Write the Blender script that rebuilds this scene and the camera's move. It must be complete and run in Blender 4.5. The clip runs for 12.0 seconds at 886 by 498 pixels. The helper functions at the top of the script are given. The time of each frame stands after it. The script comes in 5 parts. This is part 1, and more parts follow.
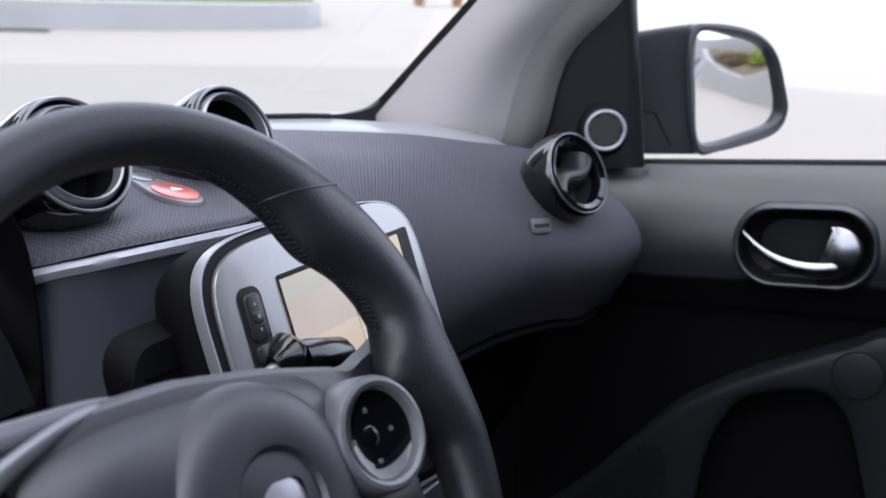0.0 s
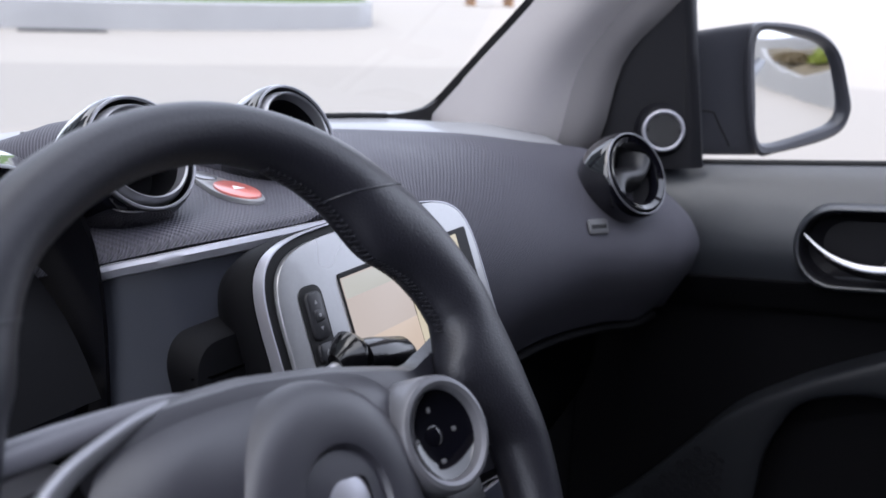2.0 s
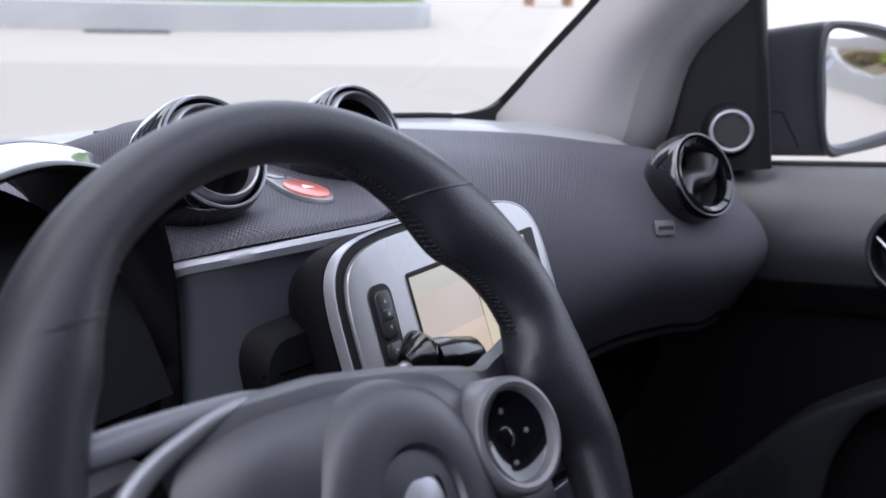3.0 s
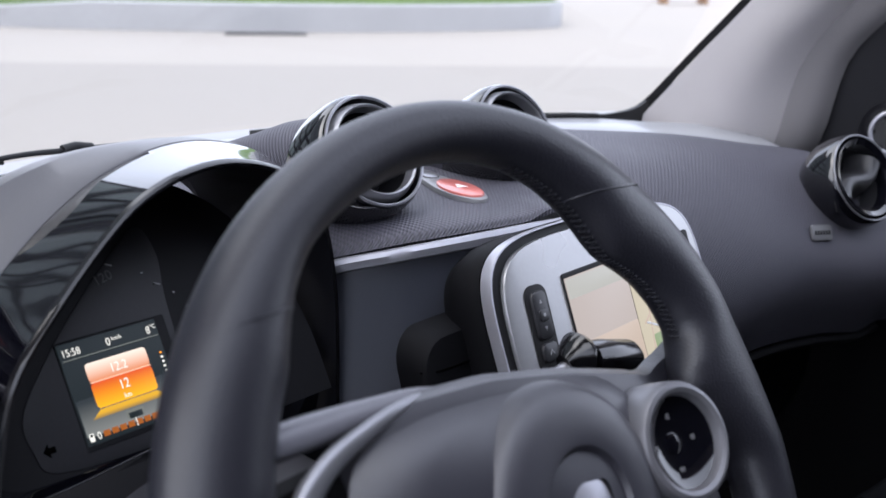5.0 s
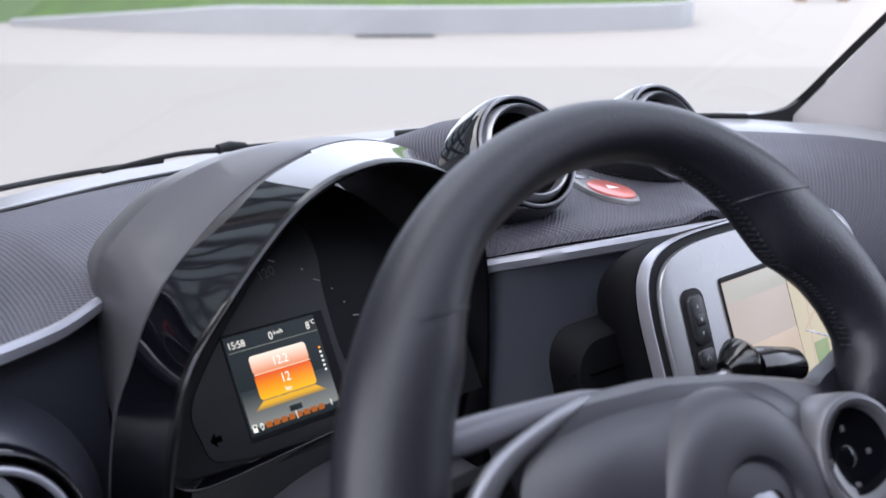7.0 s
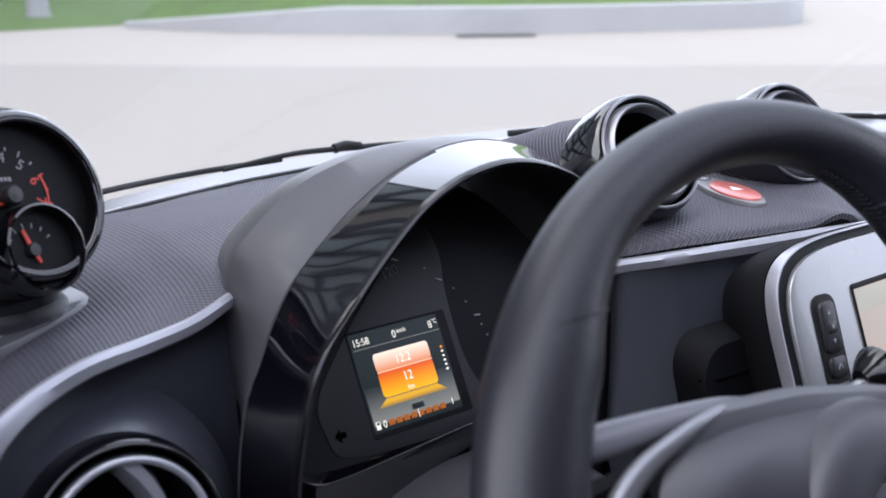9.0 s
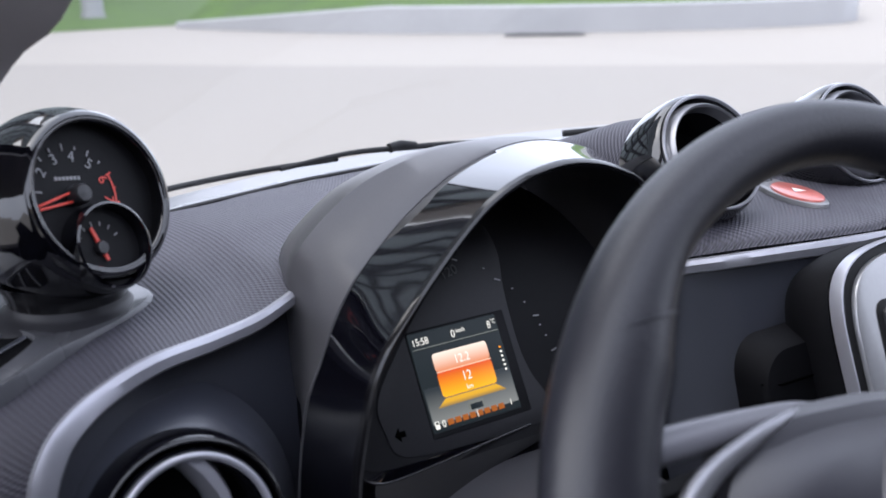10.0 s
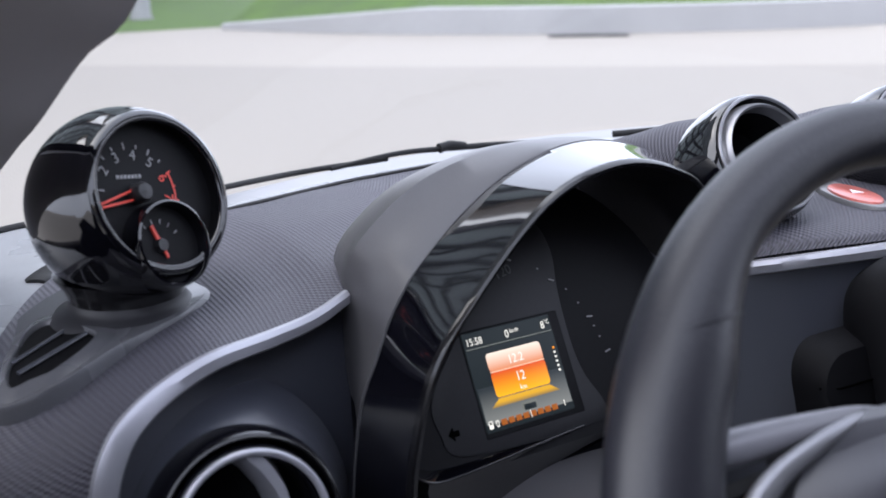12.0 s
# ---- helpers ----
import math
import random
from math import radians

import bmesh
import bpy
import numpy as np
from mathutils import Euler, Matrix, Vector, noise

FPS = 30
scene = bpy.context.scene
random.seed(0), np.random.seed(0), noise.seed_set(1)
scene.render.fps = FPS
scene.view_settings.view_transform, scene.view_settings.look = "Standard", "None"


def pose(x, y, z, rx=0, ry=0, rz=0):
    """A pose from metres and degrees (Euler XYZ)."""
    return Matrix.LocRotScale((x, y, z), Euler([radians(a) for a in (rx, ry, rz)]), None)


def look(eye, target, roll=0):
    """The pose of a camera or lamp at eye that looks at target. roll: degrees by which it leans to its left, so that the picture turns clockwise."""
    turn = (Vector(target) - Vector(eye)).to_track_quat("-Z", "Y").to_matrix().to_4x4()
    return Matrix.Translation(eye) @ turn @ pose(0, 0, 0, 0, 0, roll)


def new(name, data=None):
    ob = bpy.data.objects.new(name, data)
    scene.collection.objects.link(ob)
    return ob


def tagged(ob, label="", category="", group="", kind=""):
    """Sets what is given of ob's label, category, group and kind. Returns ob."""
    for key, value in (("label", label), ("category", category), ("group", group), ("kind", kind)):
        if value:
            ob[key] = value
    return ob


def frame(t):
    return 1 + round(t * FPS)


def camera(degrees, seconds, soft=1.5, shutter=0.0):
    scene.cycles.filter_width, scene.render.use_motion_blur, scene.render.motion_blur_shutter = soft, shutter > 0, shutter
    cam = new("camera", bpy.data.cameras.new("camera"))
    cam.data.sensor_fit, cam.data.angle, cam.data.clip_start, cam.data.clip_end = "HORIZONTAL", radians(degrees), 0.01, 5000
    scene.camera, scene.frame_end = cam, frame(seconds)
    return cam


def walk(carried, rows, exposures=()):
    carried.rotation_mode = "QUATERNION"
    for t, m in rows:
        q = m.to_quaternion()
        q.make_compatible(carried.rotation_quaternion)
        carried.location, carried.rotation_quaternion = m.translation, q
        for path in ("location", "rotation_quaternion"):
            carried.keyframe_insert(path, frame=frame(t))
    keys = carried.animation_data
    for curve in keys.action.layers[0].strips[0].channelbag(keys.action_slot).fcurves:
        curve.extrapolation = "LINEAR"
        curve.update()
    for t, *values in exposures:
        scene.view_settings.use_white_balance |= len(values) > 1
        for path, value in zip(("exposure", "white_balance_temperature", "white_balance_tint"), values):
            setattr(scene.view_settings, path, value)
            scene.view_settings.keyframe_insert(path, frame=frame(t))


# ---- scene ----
FOV = 47.06
cam = camera(FOV, 12.0, soft=1.6)
cam.data.dof.use_dof = True
cam.data.dof.focus_distance = 0.68
cam.data.dof.aperture_fstop = 10.0
# seconds, eye, yaw to the left, pitch up, roll
PATH = [
    (0.0, -0.5953, -0.2488, 1.1786, -61.937, -15.960, 3.016),
    (0.5, -0.5955, -0.2488, 1.1788, -61.842, -15.975, 3.025),
    (1.0, -0.5955, -0.2469, 1.1784, -61.224, -16.002, 2.938),
    (1.5, -0.5971, -0.2453, 1.1788, -60.293, -16.072, 2.814),
    (2.0, -0.5978, -0.2416, 1.1780, -59.081, -16.112, 2.697),
    (2.5, -0.5998, -0.2382, 1.1779, -57.580, -16.181, 2.535),
    (3.0, -0.6012, -0.2335, 1.1771, -55.820, -16.243, 2.304),
    (5.0, -0.6129, -0.2185, 1.1764, -48.447, -16.451, 1.250),
    (5.5, -0.6163, -0.2147, 1.1763, -46.641, -16.490, 1.026),
    (6.0, -0.6189, -0.2107, 1.1758, -44.731, -16.499, 0.698),
    (6.5, -0.6220, -0.2073, 1.1756, -43.029, -16.502, 0.435),
    (7.0, -0.6250, -0.2038, 1.1750, -41.248, -16.460, 0.115),
    (9.0, -0.6355, -0.1932, 1.1749, -35.558, -16.447, -0.761),
    (9.5, -0.6383, -0.1909, 1.1748, -34.225, -16.430, -0.938),
    (10.0, -0.6416, -0.1890, 1.1755, -32.830, -16.445, -1.139),
    (10.5, -0.6443, -0.1873, 1.1748, -31.806, -16.360, -1.243),
    (11.0, -0.6462, -0.1859, 1.1749, -30.999, -16.345, -1.351),
    (11.5, -0.6475, -0.1854, 1.1752, -30.557, -16.356, -1.416),
    (12.0, -0.6481, -0.1854, 1.1751, -30.420, -16.343, -1.438),
] 
walk(cam, [(t, pose(x, y, z, 90 + pitch, 0, yaw) @ pose(0, 0, 0, 0, 0, roll)) for t, x, y, z, yaw, pitch, roll in PATH])

# ---- light: a bright overcast day ----
world = bpy.data.worlds.new("sky")
scene.world = world
world.use_nodes = True
wn = world.node_tree.nodes
sky = wn.new("ShaderNodeTexSky")
sky.sky_type = "NISHITA"
sky.sun_disc = False
SUN_UP, SUN_TURN = 58, 300
sky.sun_elevation, sky.sun_rotation = radians(SUN_UP), radians(SUN_TURN)
sky.air_density, sky.dust_density, sky.ozone_density = 1.0, 4.0, 0.6
pale = wn.new("ShaderNodeHueSaturation")
pale.inputs["Saturation"].default_value = 0.40
world.node_tree.links.new(sky.outputs[0], pale.inputs["Color"])
cloud = wn.new("ShaderNodeMix")
cloud.data_type = "RGBA"
cloud.inputs["Factor"].default_value = 0.75
cloud.inputs["B"].default_value = (7.0, 7.55, 9.4, 1)  # an even layer of bright cloud
world.node_tree.links.new(pale.outputs[0], cloud.inputs["A"])
world.node_tree.links.new(cloud.outputs["Result"], wn["Background"].inputs["Color"])
wn["Background"].inputs["Strength"].default_value = 0.135
sun = new("sun", bpy.data.lights.new("sun", "SUN"))
sun.data.energy, sun.data.angle, sun.data.color = 0.9, radians(90), (1.0, 0.97, 0.93)
sun_way = Vector((math.sin(radians(SUN_TURN)) * math.cos(radians(SUN_UP)), math.cos(radians(SUN_TURN)) * math.cos(radians(SUN_UP)), math.sin(radians(SUN_UP))))
sun.matrix_world = look(sun_way * 50, (0, 0, 0))
scene.view_settings.exposure = 1.45


# ---- materials ----
def material(name, colour, rough=0.5, metal=0.0, vary=0.12, grain=400.0, bump=0.1, coat=0.0, broad=6.0, spec=0.5, weave=0.0):
    """A surface with fine grain, broad uneven wear and a little relief; weave: cells a metre of a woven or knurled relief."""
    m = bpy.data.materials.new(name)
    m.use_nodes = True
    n, l = m.node_tree.nodes, m.node_tree.links
    b = n["Principled BSDF"]
    b.inputs["Metallic"].default_value = metal
    b.inputs["Coat Weight"].default_value = coat
    b.inputs["Coat Roughness"].default_value = 0.04
    b.inputs["Specular IOR Level"].default_value = spec
    co = n.new("ShaderNodeTexCoord")
    fine, wide = n.new("ShaderNodeTexNoise"), n.new("ShaderNodeTexNoise")
    fine.inputs["Scale"].default_value, fine.inputs["Detail"].default_value = grain, 3
    wide.inputs["Scale"].default_value, wide.inputs["Detail"].default_value = broad, 4
    l.new(co.outputs["Object"], fine.inputs["Vector"])
    l.new(co.outputs["Object"], wide.inputs["Vector"])
    add = n.new("ShaderNodeMath")
    add.operation = "ADD"
    l.new(fine.outputs["Fac"], add.inputs[0])
    l.new(wide.outputs["Fac"], add.inputs[1])
    ramp = n.new("ShaderNodeMapRange")
    ramp.inputs["From Min"].default_value, ramp.inputs["From Max"].default_value = 0.6, 1.4
    ramp.inputs["To Min"].default_value, ramp.inputs["To Max"].default_value = 1 - vary, 1 + vary
    l.new(add.outputs[0], ramp.inputs["Value"])
    mul = n.new("ShaderNodeVectorMath")
    mul.operation = "SCALE"
    mul.inputs[0].default_value = colour
    l.new(ramp.outputs[0], mul.inputs["Scale"])
    l.new(mul.outputs[0], b.inputs["Base Color"])
    rr = n.new("ShaderNodeMapRange")
    rr.inputs["From Min"].default_value, rr.inputs["From Max"].default_value = 0.3, 0.7
    rr.inputs["To Min"].default_value, rr.inputs["To Max"].default_value = max(rough - 0.06, 0.02), min(rough + 0.06, 1)
    l.new(wide.outputs["Fac"], rr.inputs["Value"])
    l.new(rr.outputs[0], b.inputs["Roughness"])
    if bump:
        bp = n.new("ShaderNodeBump")
        bp.inputs["Strength"].default_value, bp.inputs["Distance"].default_value = bump, 0.001
        l.new(fine.outputs["Fac"], bp.inputs["Height"])
        if weave:
            # two crossing sets of threads, as in a coarse technical cloth
            laid, apart = n.new("ShaderNodeUVMap"), n.new("ShaderNodeSeparateXYZ")
            laid.uv_map = "weave"
            l.new(laid.outputs[0], apart.inputs[0])
            waves = []
            for axis, count in (("X", weave * 0.6), ("Y", weave)):
                turn, wave = n.new("ShaderNodeMath"), n.new("ShaderNodeMath")
                turn.operation, wave.operation = "MULTIPLY", "SINE"
                turn.inputs[1].default_value = count * 6.28318530718
                l.new(apart.outputs[axis], turn.inputs[0])
                l.new(turn.outputs[0], wave.inputs[0])
                waves.append(wave)
            cells = n.new("ShaderNodeMath")
            cells.operation = "MULTIPLY"
            l.new(waves[0].outputs[0], cells.inputs[0])
            l.new(waves[1].outputs[0], cells.inputs[1])
            b2 = n.new("ShaderNodeBump")
            b2.inputs["Strength"].default_value, b2.inputs["Distance"].default_value = 0.75, 0.0005
            l.new(cells.outputs[0], b2.inputs["Height"])
            l.new(bp.outputs[0], b2.inputs["Normal"])
            thread = n.new("ShaderNodeMapRange")
            thread.inputs["From Min"].default_value, thread.inputs["From Max"].default_value = -1, 1
            thread.inputs["To Min"].default_value, thread.inputs["To Max"].default_value = 0.60, 1.28
            l.new(cells.outputs[0], thread.inputs["Value"])
            both = n.new("ShaderNodeMath")
            both.operation = "MULTIPLY"
            l.new(ramp.outputs[0], both.inputs[0])
            l.new(thread.outputs[0], both.inputs[1])
            l.new(both.outputs[0], mul.inputs["Scale"])
            bp = b2
        l.new(bp.outputs[0], b.inputs["Normal"])
    return m


def glow(name, colour, power):
    m = bpy.data.materials.new(name)
    m.use_nodes = True
    b = m.node_tree.nodes["Principled BSDF"]
    b.inputs["Base Color"].default_value = (0.01, 0.01, 0.01, 1)
    b.inputs["Roughness"].default_value = 0.35
    b.inputs["Specular IOR Level"].default_value = 0.15
    b.inputs["Emission Color"].default_value = (*colour, 1)
    b.inputs["Emission Strength"].default_value = power * 0.44
    return m


FABRIC = material("dash_cloth", (0.0580, 0.0562, 0.0730), 0.6, grain=900, bump=0.2, weave=310, vary=0.14)
SOFT = material("soft_plastic", (0.0410, 0.0440, 0.0580), 0.33, grain=1500, bump=0.12, spec=0.9)
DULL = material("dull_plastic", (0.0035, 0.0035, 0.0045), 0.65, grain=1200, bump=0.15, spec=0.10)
PAD = material("wheel_pad", (0.0250, 0.0245, 0.0325), 0.42, grain=1800, bump=0.1, spec=0.8)
HOODGREY = material("hood_plastic", (0.0740, 0.0720, 0.0780), 0.42, grain=1500, bump=0.08, spec=0.9)
LEATHER = material("leather", (0.0162, 0.0162, 0.0218), 0.40, grain=700, bump=0.25, vary=0.2)
GLOSS = material("piano_black", (0.003, 0.003, 0.005), 0.05, bump=0.0, coat=0.8, spec=0.5)
SILVER = material("satin_silver", (0.44, 0.44, 0.485), 0.36, metal=0.6, grain=2000, bump=0.03, vary=0.06)
GREYSILVER = material("grey_silver", (0.27, 0.27, 0.29), 0.32, metal=0.7, grain=2000, bump=0.03, vary=0.06)
LEVER = material("lever_chrome", (0.33, 0.33, 0.345), 0.16, metal=1.0, bump=0.0, vary=0.05)
RUBBER = material("black_rubber", (0.0085, 0.0085, 0.0095), 0.6, grain=900, spec=0.3)
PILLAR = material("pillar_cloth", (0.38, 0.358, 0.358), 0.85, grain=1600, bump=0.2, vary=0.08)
PILLARSHADE = material("pillar_shaded_edge", (0.1950, 0.1833, 0.1872), 0.8, grain=1600, bump=0.2, vary=0.08)
ROOFCLOTH = material("roof_cloth", (0.24, 0.215, 0.225), 0.9, grain=1600, bump=0.2)
DOORP = material("door_plastic", (0.0065, 0.0065, 0.009), 0.52, grain=1100, bump=0.3, spec=0.22)
DOORTOP = material("door_top", (0.0265, 0.0292, 0.0362), 0.33, grain=1500, bump=0.35, spec=1.0)
POCKET = material("pocket_plastic", (0.0125, 0.0138, 0.0172), 0.45, grain=1300, bump=0.15, spec=0.35)
MESHBLACK = material("speaker_mesh", (0.0040, 0.0040, 0.0045), 0.6, grain=800, spec=0.1)
RED = material("red_plastic", (0.62, 0.17, 0.145), 0.35, bump=0.0, coat=0.6)
WHITEPLASTIC = material("white_print", (0.75, 0.75, 0.75), 0.5, bump=0.0)
GREYPRINT = material("grey_print", (0.28, 0.28, 0.29), 0.5, bump=0.0)
REDPRINT = material("red_print", (0.70, 0.07, 0.05), 0.45, bump=0.0)
PANELGREY = material("panel_grey", (0.36, 0.36, 0.368), 0.30, metal=0.55, bump=0.0, coat=0.5, vary=0.04)
CORNERGREY = material("corner_grey", (0.088, 0.089, 0.098), 0.28, grain=1200, bump=0.06)
SWITCHGREY = material("switch_grey", (0.20, 0.20, 0.21), 0.35, grain=1500, bump=0.03)
SKIRTSHADE = material("skirt_shade", (0.024, 0.024, 0.028), 0.45, grain=1200, bump=0.05, spec=0.3)
BUTTON = material("button_black", (0.022, 0.022, 0.025), 0.38, bump=0.05)
GREYCAP = material("grey_cap", (0.10, 0.10, 0.105), 0.45, bump=0.05)
MIRROR = material("mirror_glass", (0.93, 0.94, 0.95), 0.02, metal=1.0, bump=0.0, vary=0.0)
SHELL = material("mirror_shell", (0.042, 0.043, 0.052), 0.34, grain=900, bump=0.12)
PAVING = material("light_paving", (0.3309, 0.3010, 0.2666), 0.85, grain=40, bump=0.3, vary=0.06, broad=0.3)
ROADWAY = material("grey_roadway", (0.2770, 0.2538, 0.2268), 0.85, grain=60, bump=0.3, vary=0.06, broad=0.25)
CONCRETE = material("concrete", (0.3700, 0.3670, 0.3680), 0.8, grain=30, bump=0.3, vary=0.1, broad=1.2)
GRASS = material("grass", (0.0697, 0.1230, 0.0246), 0.9, grain=30, bump=0.5, vary=0.35, broad=1.5)
SOIL = material("planting", (0.09, 0.07, 0.04), 0.95, grain=20, bump=0.5, vary=0.4, broad=2)
RENDERWALL = material("white_wall", (0.2706, 0.2706, 0.2706), 0.8, grain=20, bump=0.2, vary=0.05, broad=0.8)
COWL = material("cowl_plastic", (0.1800, 0.1830, 0.1950), 0.35, grain=900, bump=0.1)
DEMIST = material("demister_grey", (0.27, 0.275, 0.29), 0.30, grain=900, bump=0.08)
SPOKEGREY = material("spoke_grey", (0.1400, 0.1400, 0.1600), 0.34, grain=1500, bump=0.05)
PODGREY = material("pod_grey", (0.17, 0.17, 0.185), 0.38, metal=0.5, grain=1500, bump=0.04)
SATIN = material("satin_black", (0.006, 0.0058, 0.007), 0.15, grain=1500, bump=0.04, spec=0.6)
VOID = material("deep_black", (0.0015, 0.0015, 0.0015), 1.0, bump=0.0, spec=0.0)
DARKGLASS = material("window_dark", (0.05, 0.06, 0.07), 0.08, bump=0.0)


def clear_glass(name):
    m = bpy.data.materials.new(name)
    m.use_nodes = True
    n, l = m.node_tree.nodes, m.node_tree.links
    tr, gl, mix = n.new("ShaderNodeBsdfTransparent"), n.new("ShaderNodeBsdfGlossy"), n.new("ShaderNodeMixShader")
    tr.inputs["Color"].default_value = (0.97, 0.98, 0.98, 1)
    gl.inputs["Roughness"].default_value = 0.02
    mix.inputs["Fac"].default_value = 0.04
    l.new(tr.outputs[0], mix.inputs[1])
    l.new(gl.outputs[0], mix.inputs[2])
    l.new(mix.outputs[0], n["Material Output"].inputs["Surface"])
    return m


GLASS = clear_glass("clear_glass")


# ---- building helpers ----
def V(*a):
    return Vector(a)


def thing(name, at, label, category, group="", kind=""):
    ob = new(name)
    ob.location = at
    ob.empty_display_size = 0.05
    return tagged(ob, label, category, group, kind)


def world_of(ob):
    return Matrix.Identity(4) if ob is None else (world_of(ob.parent) @ ob.matrix_parent_inverse @ ob.matrix_basis)


def part(name, bm, mat, parent=None, label="", smooth=True, at=None):
    """Links a bmesh, in world coordinates, as one mesh object under a thing or a part."""
    bmesh.ops.recalc_face_normals(bm, faces=bm.faces)
    me = bpy.data.meshes.new(name)
    bm.to_mesh(me)
    bm.free()
    for p in me.polygons:
        p.use_smooth = smooth
    me.materials.append(mat)
    if smooth:
        me.set_sharp_from_angle(angle=radians(38))
    ob = new(name, me)
    if parent:
        ob.parent = parent
        ob.matrix_parent_inverse = world_of(parent).inverted()
    if label:
        ob["label"] = label
    return ob


def whole(name, bm, mat, label, category="", kind="", smooth=True):
    return tagged(part(name, bm, mat, None, smooth=smooth), label, category, "", kind)


def catmull(pts, n, closed=False):
    """n points on a smooth curve through pts."""
    pts = [Vector(p) for p in pts]
    k = len(pts)
    out = []
    spans = k if closed else k - 1
    for i in range(n):
        s = i * spans / (n if closed else n - 1)
        a = min(int(s), spans - 1)
        u = s - a
        if closed:
            p0, p1, p2, p3 = (pts[(a + j) % k] for j in (-1, 0, 1, 2))
        else:
            p1, p2 = pts[a], pts[a + 1]
            p0 = pts[a - 1] if a else p1 * 2 - p2
            p3 = pts[a + 2] if a + 2 < k else p2 * 2 - p1
        out.append(0.5 * (2 * p1 + (p2 - p0) * u + (2 * p0 - 5 * p1 + 4 * p2 - p3) * u * u + (3 * p1 - p0 - 3 * p2 + p3) * u ** 3))
    return out


def loft(rows, ring=False, closed=False, caps=False, bm=None):
    """Skin over rows of points; ring: each row closes on itself; closed: the last row joins the first."""
    bm = bm or bmesh.new()
    vs = [[bm.verts.new(p) for p in r] for r in rows]
    m, k = len(vs), len(vs[0])
    for i in range(m if closed else m - 1):
        for j in range(k if ring else k - 1):
            quad = [vs[i][j], vs[i][(j + 1) % k], vs[(i + 1) % m][(j + 1) % k], vs[(i + 1) % m][j]]
            bm.faces.new(quad)
    if caps:
        bm.faces.new(vs[0])
        bm.faces.new(vs[-1][::-1])
    return bm


def thick(bm, depth):
    """Gives an open skin a thickness behind its normals."""
    bmesh.ops.recalc_face_normals(bm, faces=bm.faces)
    bmesh.ops.solidify(bm, geom=list(bm.faces), thickness=depth)
    return bm


def lay_cloth(ob, rows):
    """Lays the weave's coordinates, in metres, along the skin that the rows span."""
    grid = np.array([[tuple(p) for p in r] for r in rows])
    u = np.zeros(grid.shape[:2])
    v = np.zeros(grid.shape[:2])
    u[:, 1:] = np.cumsum(np.linalg.norm(np.diff(grid, axis=1), axis=2), axis=1)
    v[1:] = np.cumsum(np.linalg.norm(np.diff(grid, axis=0), axis=2), axis=0)
    v = np.repeat(v.mean(axis=1, keepdims=True), v.shape[1], axis=1) * 0.3 + v * 0.7
    flat_grid, me = grid.reshape(-1, 3), ob.data
    near = [int(np.argmin(((flat_grid - np.array(q.co)) ** 2).sum(axis=1))) for q in me.vertices]
    layer = me.uv_layers.new(name="weave")
    for k, lp in enumerate(me.loops):
        n = near[lp.vertex_index]
        layer.data[k].uv = (u.flat[n], v.flat[n])


def lathe(profile, m, seg=48, closed=False, bm=None):
    """Turns (radius, height) points round the z axis of the pose m."""
    rows = [[m @ V(r * math.cos(6.28318530718 * i / seg), r * math.sin(6.28318530718 * i / seg), h) for i in range(seg)] for r, h in profile]
    return loft(rows, ring=True, closed=closed, caps=not closed and False, bm=bm)


def disc(m, r, h=0.0, seg=48, bm=None):
    bm = bm or bmesh.new()
    bm.faces.new([bm.verts.new(m @ V(r * math.cos(6.28318530718 * i / seg), r * math.sin(6.28318530718 * i / seg), h)) for i in range(seg)])
    return bm


def torus(m, r, t, seg=56, tseg=12, squash=1.0, bm=None):
    rows = []
    for i in range(seg):
        a = 6.28318530718 * i / seg
        rows.append([m @ V((r + t * math.cos(b)) * math.cos(a), (r + t * math.cos(b)) * math.sin(a), t * squash * math.sin(b)) for b in (6.28318530718 * j / tseg for j in range(tseg))])
    return loft(rows, ring=True, closed=True, bm=bm)


def tube(path, radius, tseg=12, caps=True, flat=1.0, up=(0, 0, 1), bm=None):
    """A round bar along a path; radius is a number or a function of 0..1; flat squeezes it along up."""
    rows, up = [], Vector(up)
    k = len(path)
    for i, p in enumerate(path):
        d = (path[min(i + 1, k - 1)] - path[max(i - 1, 0)]).normalized()
        a = d.cross(up).normalized()
        b = a.cross(d).normalized()
        r = radius(i / (k - 1)) if callable(radius) else radius
        rows.append([p + a * (r * math.cos(t)) + b * (r * flat * math.sin(t)) for t in (6.28318530718 * j / tseg for j in range(tseg))])
    return loft(rows, ring=True, caps=caps, bm=bm)


def plate(outline, depth, m, bevel=0.0015, bm=None, back=True):
    """A slab with rounded front edges: outline (x, y) in the pose m, its front at z = depth."""
    cx = sum(p[0] for p in outline) / len(outline)
    cy = sum(p[1] for p in outline) / len(outline)
    size = max(max(abs(p[0] - cx) for p in outline), max(abs(p[1] - cy) for p in outline))
    rows = []
    for f, h in ((0, 0), (0, depth - bevel), (0.3 * bevel, depth - 0.3 * bevel), (bevel, depth)):
        rows.append([])
        k = len(outline)
        for i, (x, y) in enumerate(outline):
            (ax, ay), (bx, by) = outline[i - 1], outline[(i + 1) % k]
            tx, ty = bx - ax, by - ay
            q = math.hypot(tx, ty) or 1
            nx, ny = -ty / q, tx / q
            if nx * (cx - x) + ny * (cy - y) < 0:
                nx, ny = -nx, -ny
            rows[-1].append(m @ V(x + nx * f, y + ny * f, h))
    return loft(rows, ring=True, caps=True, bm=bm)


